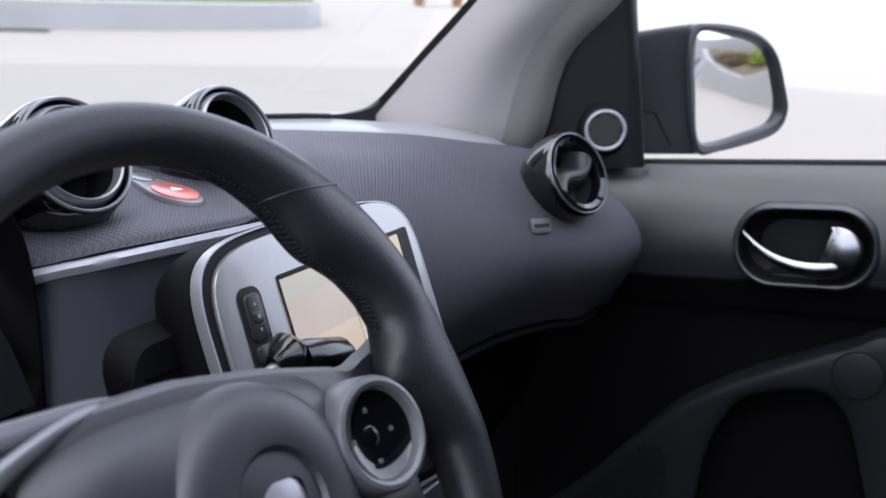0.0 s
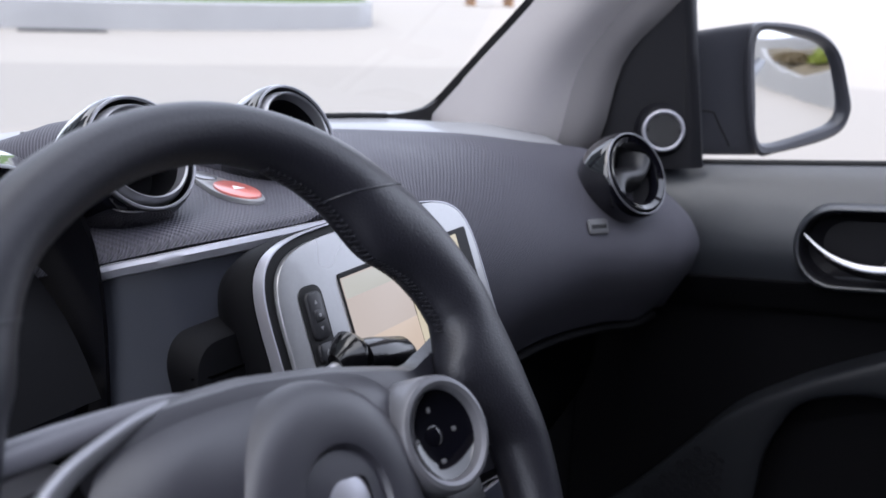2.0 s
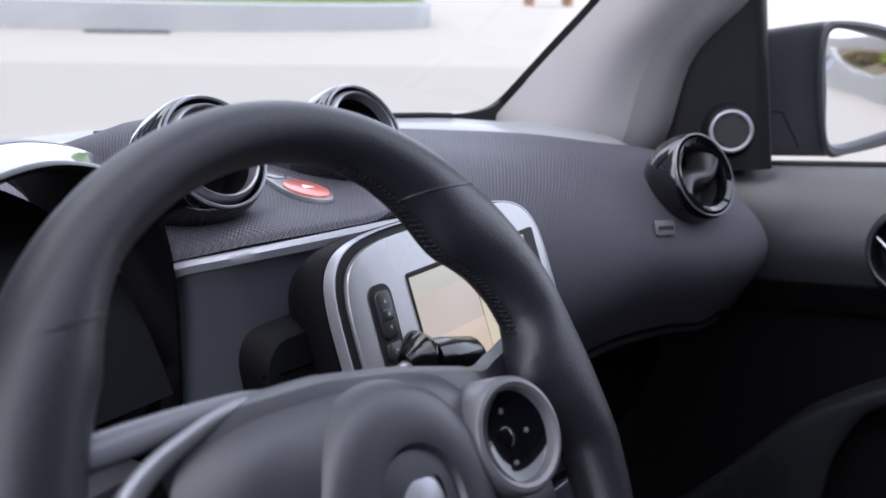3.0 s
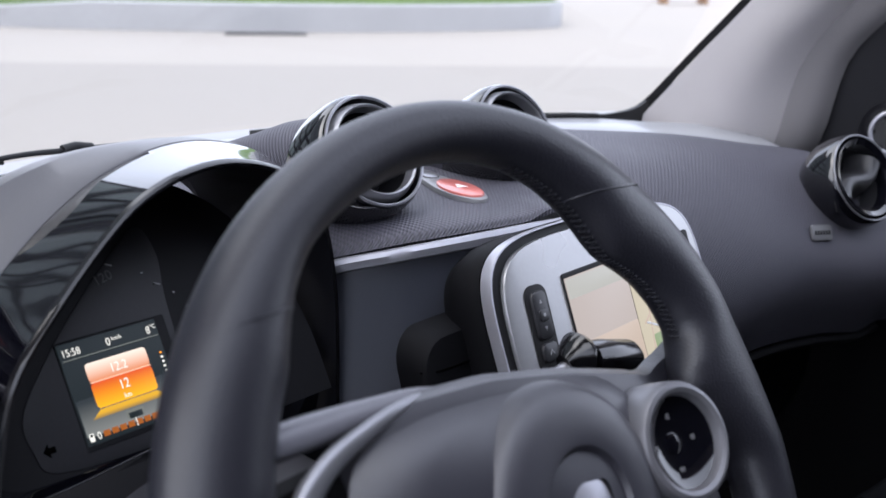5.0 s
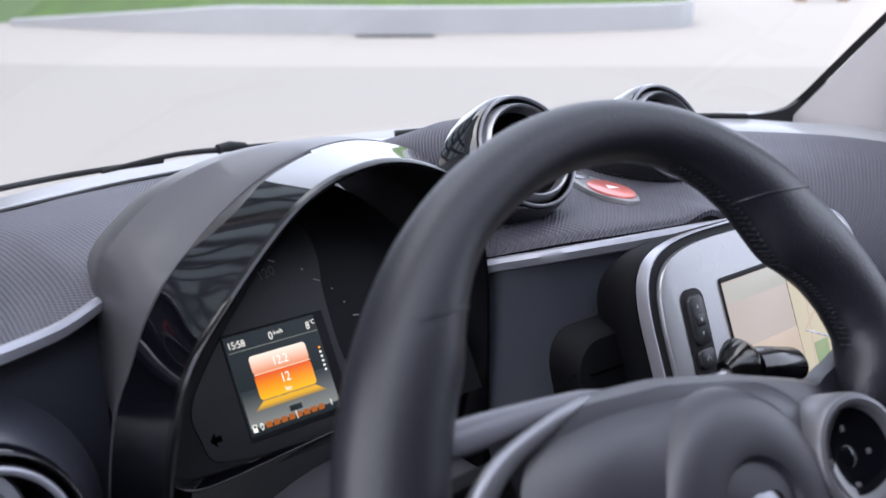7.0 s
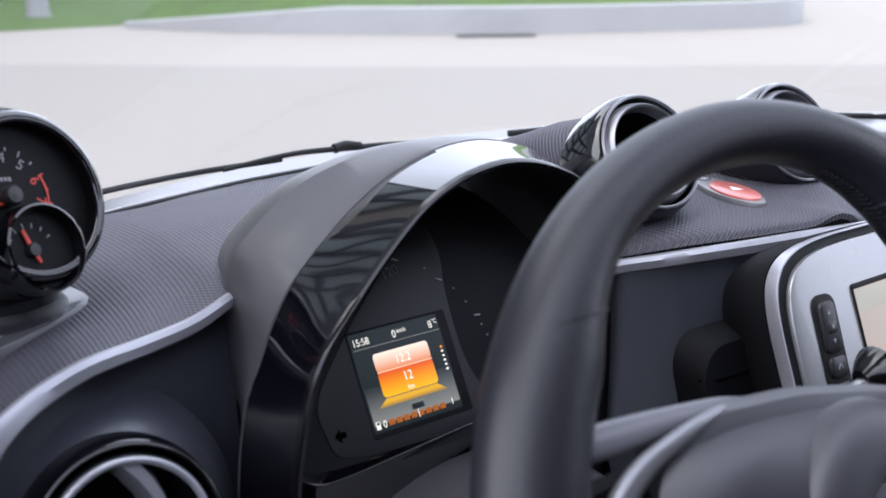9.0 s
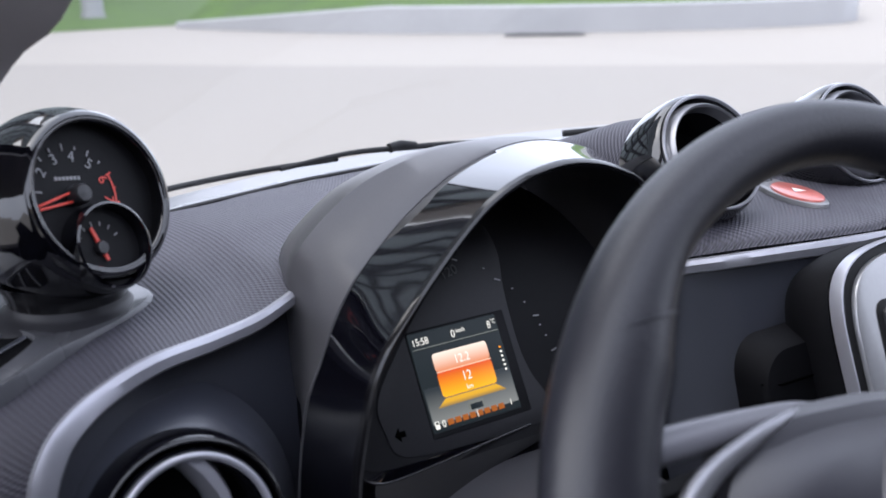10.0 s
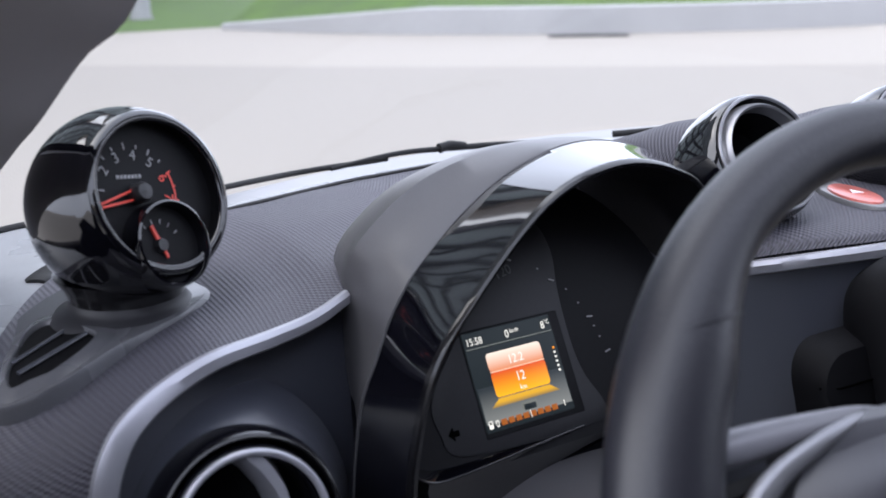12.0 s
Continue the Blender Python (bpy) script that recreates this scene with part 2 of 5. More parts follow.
def rounded(w, h, r, n=6, cx=0.0, cy=0.0):
    """The outline of a rectangle with round corners."""
    out = []
    for k, (sx, sy) in enumerate(((1, 1), (-1, 1), (-1, -1), (1, -1))):
        for i in range(n + 1):
            a = radians(90 * k + 90 * i / n)
            out.append((cx + sx * (w / 2 - r) + r * math.cos(a), cy + sy * (h / 2 - r) + r * math.sin(a)))
    return out


def axes(at, z, x=(1, 0, 0)):
    """A pose at a point whose z axis looks along z and whose x axis lies near x."""
    z = Vector(z).normalized()
    y = z.cross(Vector(x)).normalized()
    x = y.cross(z)
    return Matrix.Translation(at) @ Matrix((x, y, z)).transposed().to_4x4()


def wording(text, size, m, mat, name="lettering", parent=None, depth=0.0002, align="CENTER"):
    """Lettering as a thin mesh in the pose m."""
    cu = bpy.data.curves.new(name, "FONT")
    cu.body, cu.size, cu.extrude, cu.align_x, cu.align_y = text, size, depth, align, "CENTER"
    tmp = bpy.data.objects.new("tmp", cu)
    me = bpy.data.meshes.new_from_object(tmp)
    bpy.data.objects.remove(tmp)
    bpy.data.curves.remove(cu)
    me.transform(m)
    me.materials.clear()
    me.materials.append(mat)
    me.name = name
    ob = new(name, me)
    if parent:
        ob.parent = parent
        ob.matrix_parent_inverse = world_of(parent).inverted()
    return ob


# ---- outdoors ----
def flat(points, z):
    bm = bmesh.new()
    bm.faces.new([bm.verts.new((x, y, z)) for x, y in points])
    return bm


MID = -0.04  # the middle of the car, across

whole("ground", flat([(-150, -150), (150, -150), (150, 150), (-150, 150)], 0.0), PAVING, "pale sunless stone paving reaching far away", "ground", "structure", smooth=False)
edge_far = catmull([V(-30, 34, 0), V(-6, 18, 0), V(1.5, 12.4, 0), V(4, 9.9, 0), V(6.2, 7.9, 0), V(8.6, 5.9, 0), V(10.6, 3.6, 0), V(11.2, 0, 0), V(10.5, -5, 0), V(8, -14, 0)], 60)
edge_near = [V(-30, 20, 0), V(-30, -14, 0)]
whole("road", flat([(p.x, p.y) for p in edge_far + edge_near[::-1]], 0.004), ROADWAY, "light grey smooth roadway beside the pale paving", "road", "structure", smooth=False)


def planter(name, line, inward, height, wall_mat, top_mat, label):
    """A low curved retaining wall with a planted bed behind it."""
    top = thing(name, (*line[0], 0), label, "planter")
    base = catmull([V(x, y, 0) for x, y in line], 60)
    inn = [p + Vector(inward).normalized() * 0.25 for p in base]
    rows = []
    for i, (p, q) in enumerate(zip(base, inn)):
        h = height(i / 59)
        rows.append([p, p + V(0, 0, h - 0.02), p.lerp(q, 0.1) + V(0, 0, h), q + V(0, 0, h), q])
    part("wall", loft(rows), wall_mat, top)
    far = Vector(inward).normalized()
    bed = []
    for k in range(12):
        f = k / 11
        bed.append([q + far * (9 * f) + V(0, 0, height(i / 59) - 0.03 + 0.55 * math.sin(min(f * 2.2, 1) * 1.57) + 0.06 * noise.noise(q * 0.8 + far * (9 * f))) for i, q in enumerate(inn)])
    part("planted_bed", loft(bed), top_mat, top, "short green grass bank")
    return top


planter("planter", [(5.0, 16.5), (6.2, 13.9), (8.0, 11.8), (10.0, 10.35), (12.0, 9.57), (13.3, 9.66), (14.12, 10.75), (15.15, 14)], (0.72, 0.85, 0), lambda s: 0.10 + 0.285 * min(1, s * 5.0), CONCRETE, GRASS, "low curved concrete planter wall holding a grass bank")
whole("lawn", loft([[V(x, y, 0.012 + 0.03 * noise.noise(V(x, y, 0))) for x in (2.0, 2.8, 4.0, 5.4, 7.0, 9, 12)] for y in (17.2, 18.4, 20, 23, 27, 33, 40)]), GRASS, "flat mown lawn at the edge of the paving", "lawn", "structure")
bollard = thing("bollard", (4.75, 20.6, 0), "short white rounded concrete bollard standing on grass", "bollard")
part("post", lathe([(0.0, 0.75), (0.10, 0.73), (0.17, 0.66), (0.2, 0.55), (0.21, 0.1), (0.24, 0.06), (0.24, 0.0)], Matrix.Translation((4.75, 20.6, 0.0)), 24), RENDERWALL, bollard)
drain = thing("drain_cover", (8.3, 11.3, 0), "dark iron drain grate at the foot of the planter wall", "drain")
part("frame", plate(rounded(1.1, 0.34, 0.03, 3), 0.012, pose(8.35, 11.05, 0.002, 0, 0, -38), 0.004), RUBBER, drain)
bench = thing("bench", (22.3, 12.5, 0), "low brown timber bench far across the paving", "bench")
WOOD = material("brown_wood", (0.30, 0.17, 0.09), 0.7, grain=20)
for k in range(3):
    part("slat", plate(rounded(1.5, 0.12, 0.01, 2), 0.05, pose(22.3, 12.3 + 0.15 * k, 0.4, 0, 0, -30), 0.005), WOOD, bench)
for sx in (-0.55, 0.55):
    part("leg", plate(rounded(0.08, 0.4, 0.01, 2), 0.4, pose(22.3 + sx * 0.87, 12.45 - sx * 0.5, 0.0, 0, 0, -30), 0.005), WOOD, bench)

# behind the car: a sweeping white wall with a planted bank, and a building beyond
rear = thing("curved_wall", (3.2, -9, 0), "low sweeping white wall holding a planted bank", "wall")
arc = [(-0.55, -11.2), (-0.29, -10.26), (0.40, -8.95), (0.95, -7.93), (1.46, -7.19), (1.91, -6.59), (2.6, -5.9), (4.0, -5.2), (8.0, -4.8)]
base = catmull([V(x, y, 0) for x, y in arc], 72)
tops = [float(np.interp(p.x, (-0.55, -0.29, 0.1, 0.40, 0.95, 1.46, 1.91, 2.6, 4.0), (1.05, 0.82, 0.64, 0.52, 0.465, 0.60, 0.75, 0.85, 0.95))) for p in base]
outs = []
for i, p in enumerate(base):
    d = (base[min(i + 1, 71)] - base[max(i - 1, 0)]).normalized()
    outs.append(V(d.y, -d.x, 0))
part("wall", loft([[p, p + V(0, 0, h - 0.015), p + o * 0.015 + V(0, 0, h), p + o * 0.17 + V(0, 0, h), p + o * 0.17] for p, o, h in zip(base, outs, tops)], caps=True), RENDERWALL, rear)
bed = []
for k in range(12):
    bed.append([p + V(0.15, -0.5, 0) * (0.55 * k) + o * 0.16 + V(0, 0, h - 0.03 + (1.02 - min(h, 1.0)) * min(1, k / 9) + 0.05 * noise.noise(p * 1.3 + o * k)) for p, o, h in zip(base, outs, tops)])
part("planted_bed", loft(bed), SOIL, rear, "bare brown planting bed")
far_wall = catmull([V(-2.2, -17.5, 0), V(-1.2, -15.6, 0), V(0.2, -14.8, 0), V(2.5, -14.4, 0), V(6.0, -14.2, 0)], 30)
part("far_wall", loft([[p, p + V(0, 0, 1.35), p + V(0, -0.2, 1.35), p + V(0, -0.2, 0)] for p in far_wall]), RENDERWALL, rear, "white wall on the far side of the bed")


def leaf_mass(name, centre, size, count, mat, label, seed):
    rnd = random.Random(seed)
    bm = bmesh.new()
    for _ in range(count):
        d = V(rnd.gauss(0, 1), rnd.gauss(0, 1), rnd.gauss(0, 1)).normalized() * rnd.random() ** 0.4
        p = Vector(centre) + V(d.x * size[0], d.y * size[1], abs(d.z) * size[2])
        a = V(rnd.gauss(0, 1), rnd.gauss(0, 1), rnd.gauss(0, 1)).normalized() * 0.06
        b = a.orthogonal().normalized() * 0.03
        bm.faces.new([bm.verts.new(p - a), bm.verts.new(p + b), bm.verts.new(p + a), bm.verts.new(p - b)])
    return whole(name, bm, mat, label, "shrub", "stuff", smooth=False)


DRYLEAF = material("dry_leaves", (0.17, 0.13, 0.07), 0.8, grain=30, vary=0.4)
LEAF = material("leaves", (0.20, 0.24, 0.03), 0.7, grain=30, vary=0.4)
leaf_mass("shrub", (2.15, -9.6, 0.72), (1.0, 1.5, 0.36), 9000, LEAF, "yellow-green shrubs on the planted bank", 3)
leaf_mass("shrub", (0.7, -10.8, 0.70), (0.9, 1.5, 0.22), 3500, DRYLEAF, "brownish low shrubs on the planted bank", 4)


def building(at, w, d, floors, bays, mat, label, way=1, span=0.62, tall=1.9, pane=None):
    x, y = at
    b = thing("building", (x, y, 0), label, "building")
    h = floors * 3.2
    part("wall", plate([(-w / 2, -d / 2), (w / 2, -d / 2), (w / 2, d / 2), (-w / 2, d / 2)], h, pose(x, y, 0), 0.05), mat, b, smooth=False)
    part("roof", plate([(-w / 2 - 1.2, -d / 2 - 1.2), (w / 2 + 1.2, -d / 2 - 1.2), (w / 2 + 1.2, d / 2 + 1.2), (-w / 2 - 1.2, d / 2 + 1.2)], 2.6, pose(x, y, h + 0.01), 0.05), BEIGE, b, smooth=False)
    for f in range(floors):
        for k in range(bays):
            wx = x - w / 2 + (k + 0.5) * w / bays
            win = part("window", plate(rounded(w / bays * span, tall, 0.02, 1), 0.08, axes((wx, y + way * d / 2, f * 3.2 + 1.7), (0, way, 0)), 0.02), pane or DARKGLASS, b, smooth=False)
            part("sill", plate(rounded(w / bays * 0.7, 0.1, 0.01, 1), 0.2, axes((wx, y + way * d / 2, f * 3.2 + 0.68), (0, way, 0)), 0.02), CONCRETE, win, smooth=False)
    return b


# the panes' pale base colour stands in for sky mirrored in the glazing
SKYPANE = material("sky_toned_pane", (0.30, 0.34, 0.33), 0.1, grain=3, vary=0.4, broad=0.15, bump=0.0)
GREENGREY = material("grey_cladding", (0.014, 0.015, 0.015), 0.7, grain=20, vary=0.1, broad=0.5)
BEIGE = material("beige_render", (0.36, 0.31, 0.26), 0.8, grain=20, vary=0.08, broad=0.5)
building((-25, 41), 70, 10, 8, 11, GREENGREY, "dark glazed office block with beige eaves", -1, 0.80, 2.2, SKYPANE)
# made-up block, never in view, that darkens the left of glossy reflections
building((-20, 27), 32, 10, 12, 8, GREENGREY, "tall dark block added out of view to darken reflections", -1, 0.80, 2.2, SKYPANE)
building((-21, -34), 34, 10, 3, 11, RENDERWALL, "pale rendered office block with rows of dark windows")

# ---- the car's shell round the seats ----
def box(x0, y0, z0, x1, y1, z1, r=0.01):
    return plate(rounded(x1 - x0, y1 - y0, r, 3), z1 - z0, pose((x0 + x1) / 2, (y0 + y1) / 2, z0), min(r, (z1 - z0) / 3))


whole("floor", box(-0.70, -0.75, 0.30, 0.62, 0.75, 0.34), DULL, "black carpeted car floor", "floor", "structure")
# unseen wall, added to close the cabin and stop light from behind
whole("wall_rear", box(-0.70, -0.62, 0.30, 0.62, -0.57, 1.54), DULL, "unseen plain dark wall that closes the cabin at the rear", "wall", "structure")
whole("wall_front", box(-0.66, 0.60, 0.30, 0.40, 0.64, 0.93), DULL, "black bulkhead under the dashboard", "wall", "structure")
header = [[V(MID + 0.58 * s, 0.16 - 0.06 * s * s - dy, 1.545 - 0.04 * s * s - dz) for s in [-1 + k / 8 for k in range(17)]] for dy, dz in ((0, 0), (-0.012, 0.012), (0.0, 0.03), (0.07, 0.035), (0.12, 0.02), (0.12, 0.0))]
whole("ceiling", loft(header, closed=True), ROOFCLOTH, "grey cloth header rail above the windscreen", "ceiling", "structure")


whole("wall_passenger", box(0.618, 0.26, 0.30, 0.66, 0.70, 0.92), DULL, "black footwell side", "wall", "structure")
# unseen roof piece; it ends behind the camera so sky light falls in
roof_rows = []
for i in range(9):
    y = -0.62 + i * (0.24 / 8)
    roof_rows.append([V(MID + 0.62 * s, y, 1.57 - 0.09 * s * s) for s in (-1, -0.75, -0.5, -0.25, 0, 0.25, 0.5, 0.75, 1)])
whole("ceiling_rear", thick(loft(roof_rows), 0.03), ROOFCLOTH, "unseen grey cloth roof lining, cut short to let sky light in", "ceiling", "structure")
# added out of view; its height is chosen for the side light it stops
whole("wall_driver", box(-0.76, -0.80, 0.30, -0.72, 0.45, 0.96), DOORP, "unseen black driver's door lining that stops low side light", "wall", "structure")


def mx(p):
    """The same place on the other side of the car."""
    return V(2 * MID - p[0], p[1], p[2])


def pillar(name, side, label):
    f = (lambda p: V(*p)) if side > 0 else mx
    a = [(0.40, 0.47, 0.90), (0.425, 0.425, 0.96), (0.44, 0.402, 0.994), (0.47, 0.351, 1.066), (0.50, 0.303, 1.134), (0.53, 0.24, 1.23), (0.55, 0.15, 1.36), (0.55, 0.05, 1.50)]
    c = [(0.53, 0.33, 0.88), (0.531, 0.30, 0.93), (0.53, 0.280, 0.969), (0.545, 0.264, 1.062), (0.56, 0.214, 1.139), (0.575, 0.13, 1.24), (0.58, 0.02, 1.36), (0.57, -0.10, 1.50)]
    b = [(0.585, 0.31, 0.88), (0.584, 0.275, 0.93), (0.582, 0.247, 0.975), (0.587, 0.226, 1.07), (0.592, 0.167, 1.141), (0.60, 0.09, 1.24), (0.605, -0.02, 1.36), (0.60, -0.14, 1.50)]
    ob = thing(name, f(a[0]), label, "pillar", "", "structure")
    A, C, B = (catmull([f(p) for p in q], 30) for q in (a, c, b))
    front = [p.lerp(q, 0.5) + (V(-0.012, -0.018, 0.004) if side > 0 else V(0.012, -0.018, 0.004)) for p, q in zip(A, C)]
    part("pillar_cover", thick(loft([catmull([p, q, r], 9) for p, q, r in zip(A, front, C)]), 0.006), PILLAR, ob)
    # same cloth at half tone; the outer face's shade is put into its colour
    part("pillar_shaded_edge", thick(loft([catmull([p, p.lerp(q, 0.5) + V(-0.004 * side, -0.006, 0), q], 6) for p, q in zip(C, B)]), 0.006), PILLARSHADE, ob, "outer face in a shaded tone of the pillar cloth")
    out = [p + V(0.004 * side, 0.004, 0.0) for p in A]
    inn = [p + V(-0.003 * side, 0.010, 0.004) for p in A]
    part("glass_border", loft([[p, q] for p, q in zip(out, inn)]), RUBBER, ob, "black printed glass border")
    return ob


# unseen twin of the passenger's corner, added to darken the rev counter's reflections
corner_front = catmull([V(-0.672, 0.30, 0.90), V(-0.674, 0.275, 0.97), V(-0.676, 0.250, 1.04), V(-0.678, 0.205, 1.11), V(-0.682, 0.165, 1.20)], 20)
corner_back = catmull([V(-0.683, 0.122, 0.90), V(-0.683, 0.130, 0.97), V(-0.683, 0.140, 1.04), V(-0.683, 0.150, 1.12), V(-0.684, 0.160, 1.205)], 20)
whole("trim_driver", thick(loft([[p, p.lerp(q, 0.5) + V(0.004, 0, 0), q] for p, q in zip(corner_front, corner_back)]), 0.006), DOORP, "unseen black mirror corner of the driver's door, for dark reflections", "trim", "structure")
right_pillar = pillar("pillar_passenger", 1, "pale grey cloth-covered windscreen pillar")
bend = catmull([V(0.335, 0.402, 1.004), V(0.365, 0.400, 1.002), V(0.402, 0.400, 1.002), V(0.432, 0.400, 1.006), V(0.463, 0.398, 1.020), V(0.489, 0.396, 1.033)], 16)
foot = catmull([V(0.335, 0.402, 0.998), V(0.375, 0.400, 0.990), V(0.42, 0.400, 0.985), V(0.455, 0.400, 0.990), V(0.480, 0.398, 1.012), V(0.494, 0.396, 1.030)], 16)
part("glass_corner", loft([[p, q, q + V(0, 0.006, 0), p + V(0, 0.006, 0)] for p, q in zip(bend, foot)], ring=True, caps=True), RUBBER, right_pillar, "black rounded corner of the glass border")
left_pillar = thing("pillar_driver", (-0.64, 0.4, 1.0), "grey-brown windscreen pillar of the driver's side", "pillar", "", "structure")
inner = catmull([V(-0.62, 0.50, 1.00), V(-0.58, 0.387, 1.079), V(-0.572, 0.33, 1.104), V(-0.555, 0.287, 1.138), V(-0.537, 0.262, 1.160), V(-0.52, 0.2, 1.23), V(-0.51, 0.12, 1.36), V(-0.50, 0.03, 1.5)], 30)
outer = catmull([V(-0.68, 0.44, 1.00), V(-0.67, 0.33, 1.09), V(-0.67, 0.27, 1.12), V(-0.67, 0.22, 1.16), V(-0.665, 0.18, 1.20), V(-0.655, 0.11, 1.27), V(-0.65, 0.02, 1.38), V(-0.63, -0.06, 1.5)], 30)
part("pillar_cover", thick(loft([catmull([p, p.lerp(q, 0.5) + V(0.01, -0.012, 0), q], 7) for p, q in zip(inner, outer)]), 0.006), PILLAR, left_pillar)
part("glass_border", loft([[p + V(-0.004, 0.003, 0.0), p + V(0.004, 0.008, 0.003)] for p in inner]), RUBBER, left_pillar)

# windscreen: one curved pane from the cowl to the roof
rows = []
for i in range(15):
    s = -1 + 2 * i / 14
    foot = V(MID + 0.56 * s, 0.70 - 0.26 * s * s, 0.985)
    head = V(MID + 0.56 * s, 0.16 - 0.06 * s * s, 1.53 - 0.03 * s * s)
    rows.append([foot.lerp(head, j / 6) + V(0, 0.02, 0.02) * math.sin(3.1416 * j / 6) for j in range(7)])
screen = whole("windscreen", loft(rows), GLASS, "clear curved windscreen", "windscreen", "structure")
screen.visible_shadow = False

# ---- the dashboard ----
dash = thing("dashboard", (MID, 0.3, 0.8), "black cloth-covered dashboard with silver trim strips", "dashboard")


def back_edge(x):
    """Where the cloth ends below the windscreen: y and z."""
    xs = (-0.62, -0.567, -0.41, -0.30, -0.17, 0.0, 0.12, 0.22, 0.31, 0.38, 0.45, 0.53, 0.56)
    ys = (0.45, 0.495, 0.530, 0.556, 0.570, 0.545, 0.490, 0.415, 0.33, 0.275, 0.24, 0.20, 0.18)
    zs = (0.975, 0.985, 0.993, 0.995, 0.996, 0.997, 0.998, 1.0, 0.997, 0.984, 0.972, 0.952, 0.93)
    return float(np.interp(x, xs, ys)), float(np.interp(x, xs, zs))


def station(x, *mid):
    y, z = back_edge(x)
    return catmull([V(x, y, z), *[V(x, a, b) for a, b in mid]], 28)


# middle and passenger side, station by station
stations = [
    station(-0.35, (0.49, 1.001), (0.45, 1.002), (0.41, 1.002), (0.38, 0.998), (0.37, 0.98), (0.37, 0.95)),
    station(-0.270, (0.48, 1.004), (0.44, 1.004), (0.40, 1.003), (0.37, 1.0), (0.36, 0.98), (0.36, 0.95)),
    station(-0.215, (0.48, 1.003), (0.42, 1.004), (0.37, 1.002), (0.32, 0.995), (0.29, 0.982), (0.282, 0.974)),
    station(-0.187, (0.48, 1.003), (0.41, 1.005), (0.35, 1.003), (0.29, 0.997), (0.258, 0.989), (0.249, 0.984)),
    station(-0.155, (0.47, 1.004), (0.40, 1.006), (0.33, 1.005), (0.27, 1.002), (0.226, 0.999), (0.216, 0.994)),
    station(-0.120, (0.47, 1.004), (0.39, 1.007), (0.32, 1.006), (0.26, 1.004), (0.206, 1.003), (0.196, 0.998)),
    station(-0.077, (0.47, 1.004), (0.39, 1.007), (0.32, 1.006), (0.25, 1.004), (0.193, 1.004), (0.183, 0.9995)),
    station(-0.030, (0.46, 1.004), (0.39, 1.007), (0.31, 1.006), (0.24, 1.003), (0.187, 1.002), (0.177, 0.998)),
    station(0.05, (0.43, 1.004), (0.36, 1.006), (0.29, 1.005), (0.22, 0.996), (0.175, 0.960), (0.17, 0.90)),
    station(0.12, (0.40, 1.008), (0.32, 1.010), (0.24, 1.002), (0.175, 0.965), (0.150, 0.890), (0.185, 0.805)),
    station(0.22, (0.36, 1.004), (0.30, 1.003), (0.225, 0.992), (0.165, 0.955), (0.138, 0.885), (0.180, 0.802)),
    station(0.32, (0.295, 0.998), (0.255, 0.992), (0.205, 0.975), (0.155, 0.935), (0.132, 0.880), (0.172, 0.800)),
    station(0.40, (0.245, 0.985), (0.205, 0.976), (0.165, 0.957), (0.125, 0.920), (0.105, 0.870), (0.150, 0.797)),
    station(0.46, (0.215, 0.975), (0.18, 0.965), (0.14, 0.945), (0.100, 0.910), (0.086, 0.863), (0.132, 0.788)),
    station(0.51, (0.19, 0.958), (0.165, 0.948), (0.13, 0.930), (0.094, 0.900), (0.085, 0.860), (0.130, 0.787)),
    station(0.54, (0.175, 0.935), (0.158, 0.925), (0.135, 0.910), (0.106, 0.883), (0.097, 0.846), (0.126, 0.784)),
    station(0.552, (0.174, 0.918), (0.162, 0.910), (0.146, 0.897), (0.126, 0.873), (0.119, 0.840), (0.138, 0.788)),
    station(0.559, (0.172, 0.893), (0.167, 0.888), (0.160, 0.880), (0.152, 0.862), (0.149, 0.838), (0.157, 0.808)),
]
skin = [catmull([s[j] for s in stations], 90) for j in range(28)]
lay_cloth(part("dash_cover", thick(loft(skin), 0.004), FABRIC, dash, "black woven cloth with a ribbed grain"), list(zip(*skin)))

# driver's shoulder, wrapping round the end beside the door
front = catmull([V(-0.594, 0.214, 0.74), V(-0.593, 0.214, 0.84), V(-0.590, 0.216, 0.92), V(-0.586, 0.217, 0.960), V(-0.5770, 0.221, 0.9800), V(-0.5650, 0.227, 0.9900), V(-0.547, 0.236, 0.9963), V(-0.5215, 0.247, 1.0002), V(-0.4877, 0.264, 0.9975), V(-0.457, 0.278, 0.9970), V(-0.432, 0.288, 1.0020)], 44)
behind = catmull([V(-0.665, 0.235, 0.72), V(-0.665, 0.240, 0.82), V(-0.662, 0.250, 0.90), V(-0.645, 0.275, 0.955), V(-0.620, 0.313, 0.980), V(-0.598, 0.354, 0.989), V(-0.573, 0.412, 0.990), V(-0.545, 0.457, 0.990), V(-0.50, 0.502, 0.990), V(-0.45, 0.522, 0.993), V(-0.42, 0.528, 0.994)], 44)
rows = []
on_front = front + catmull([front[-1], V(-0.400, 0.302, 1.0035), V(-0.365, 0.318, 1.0035), V(-0.325, 0.330, 1.003)], 13)[1:]
on_behind = behind + catmull([behind[-1], V(-0.385, 0.534, 0.994), V(-0.350, 0.543, 0.995), V(-0.310, 0.553, 0.995)], 13)[1:]
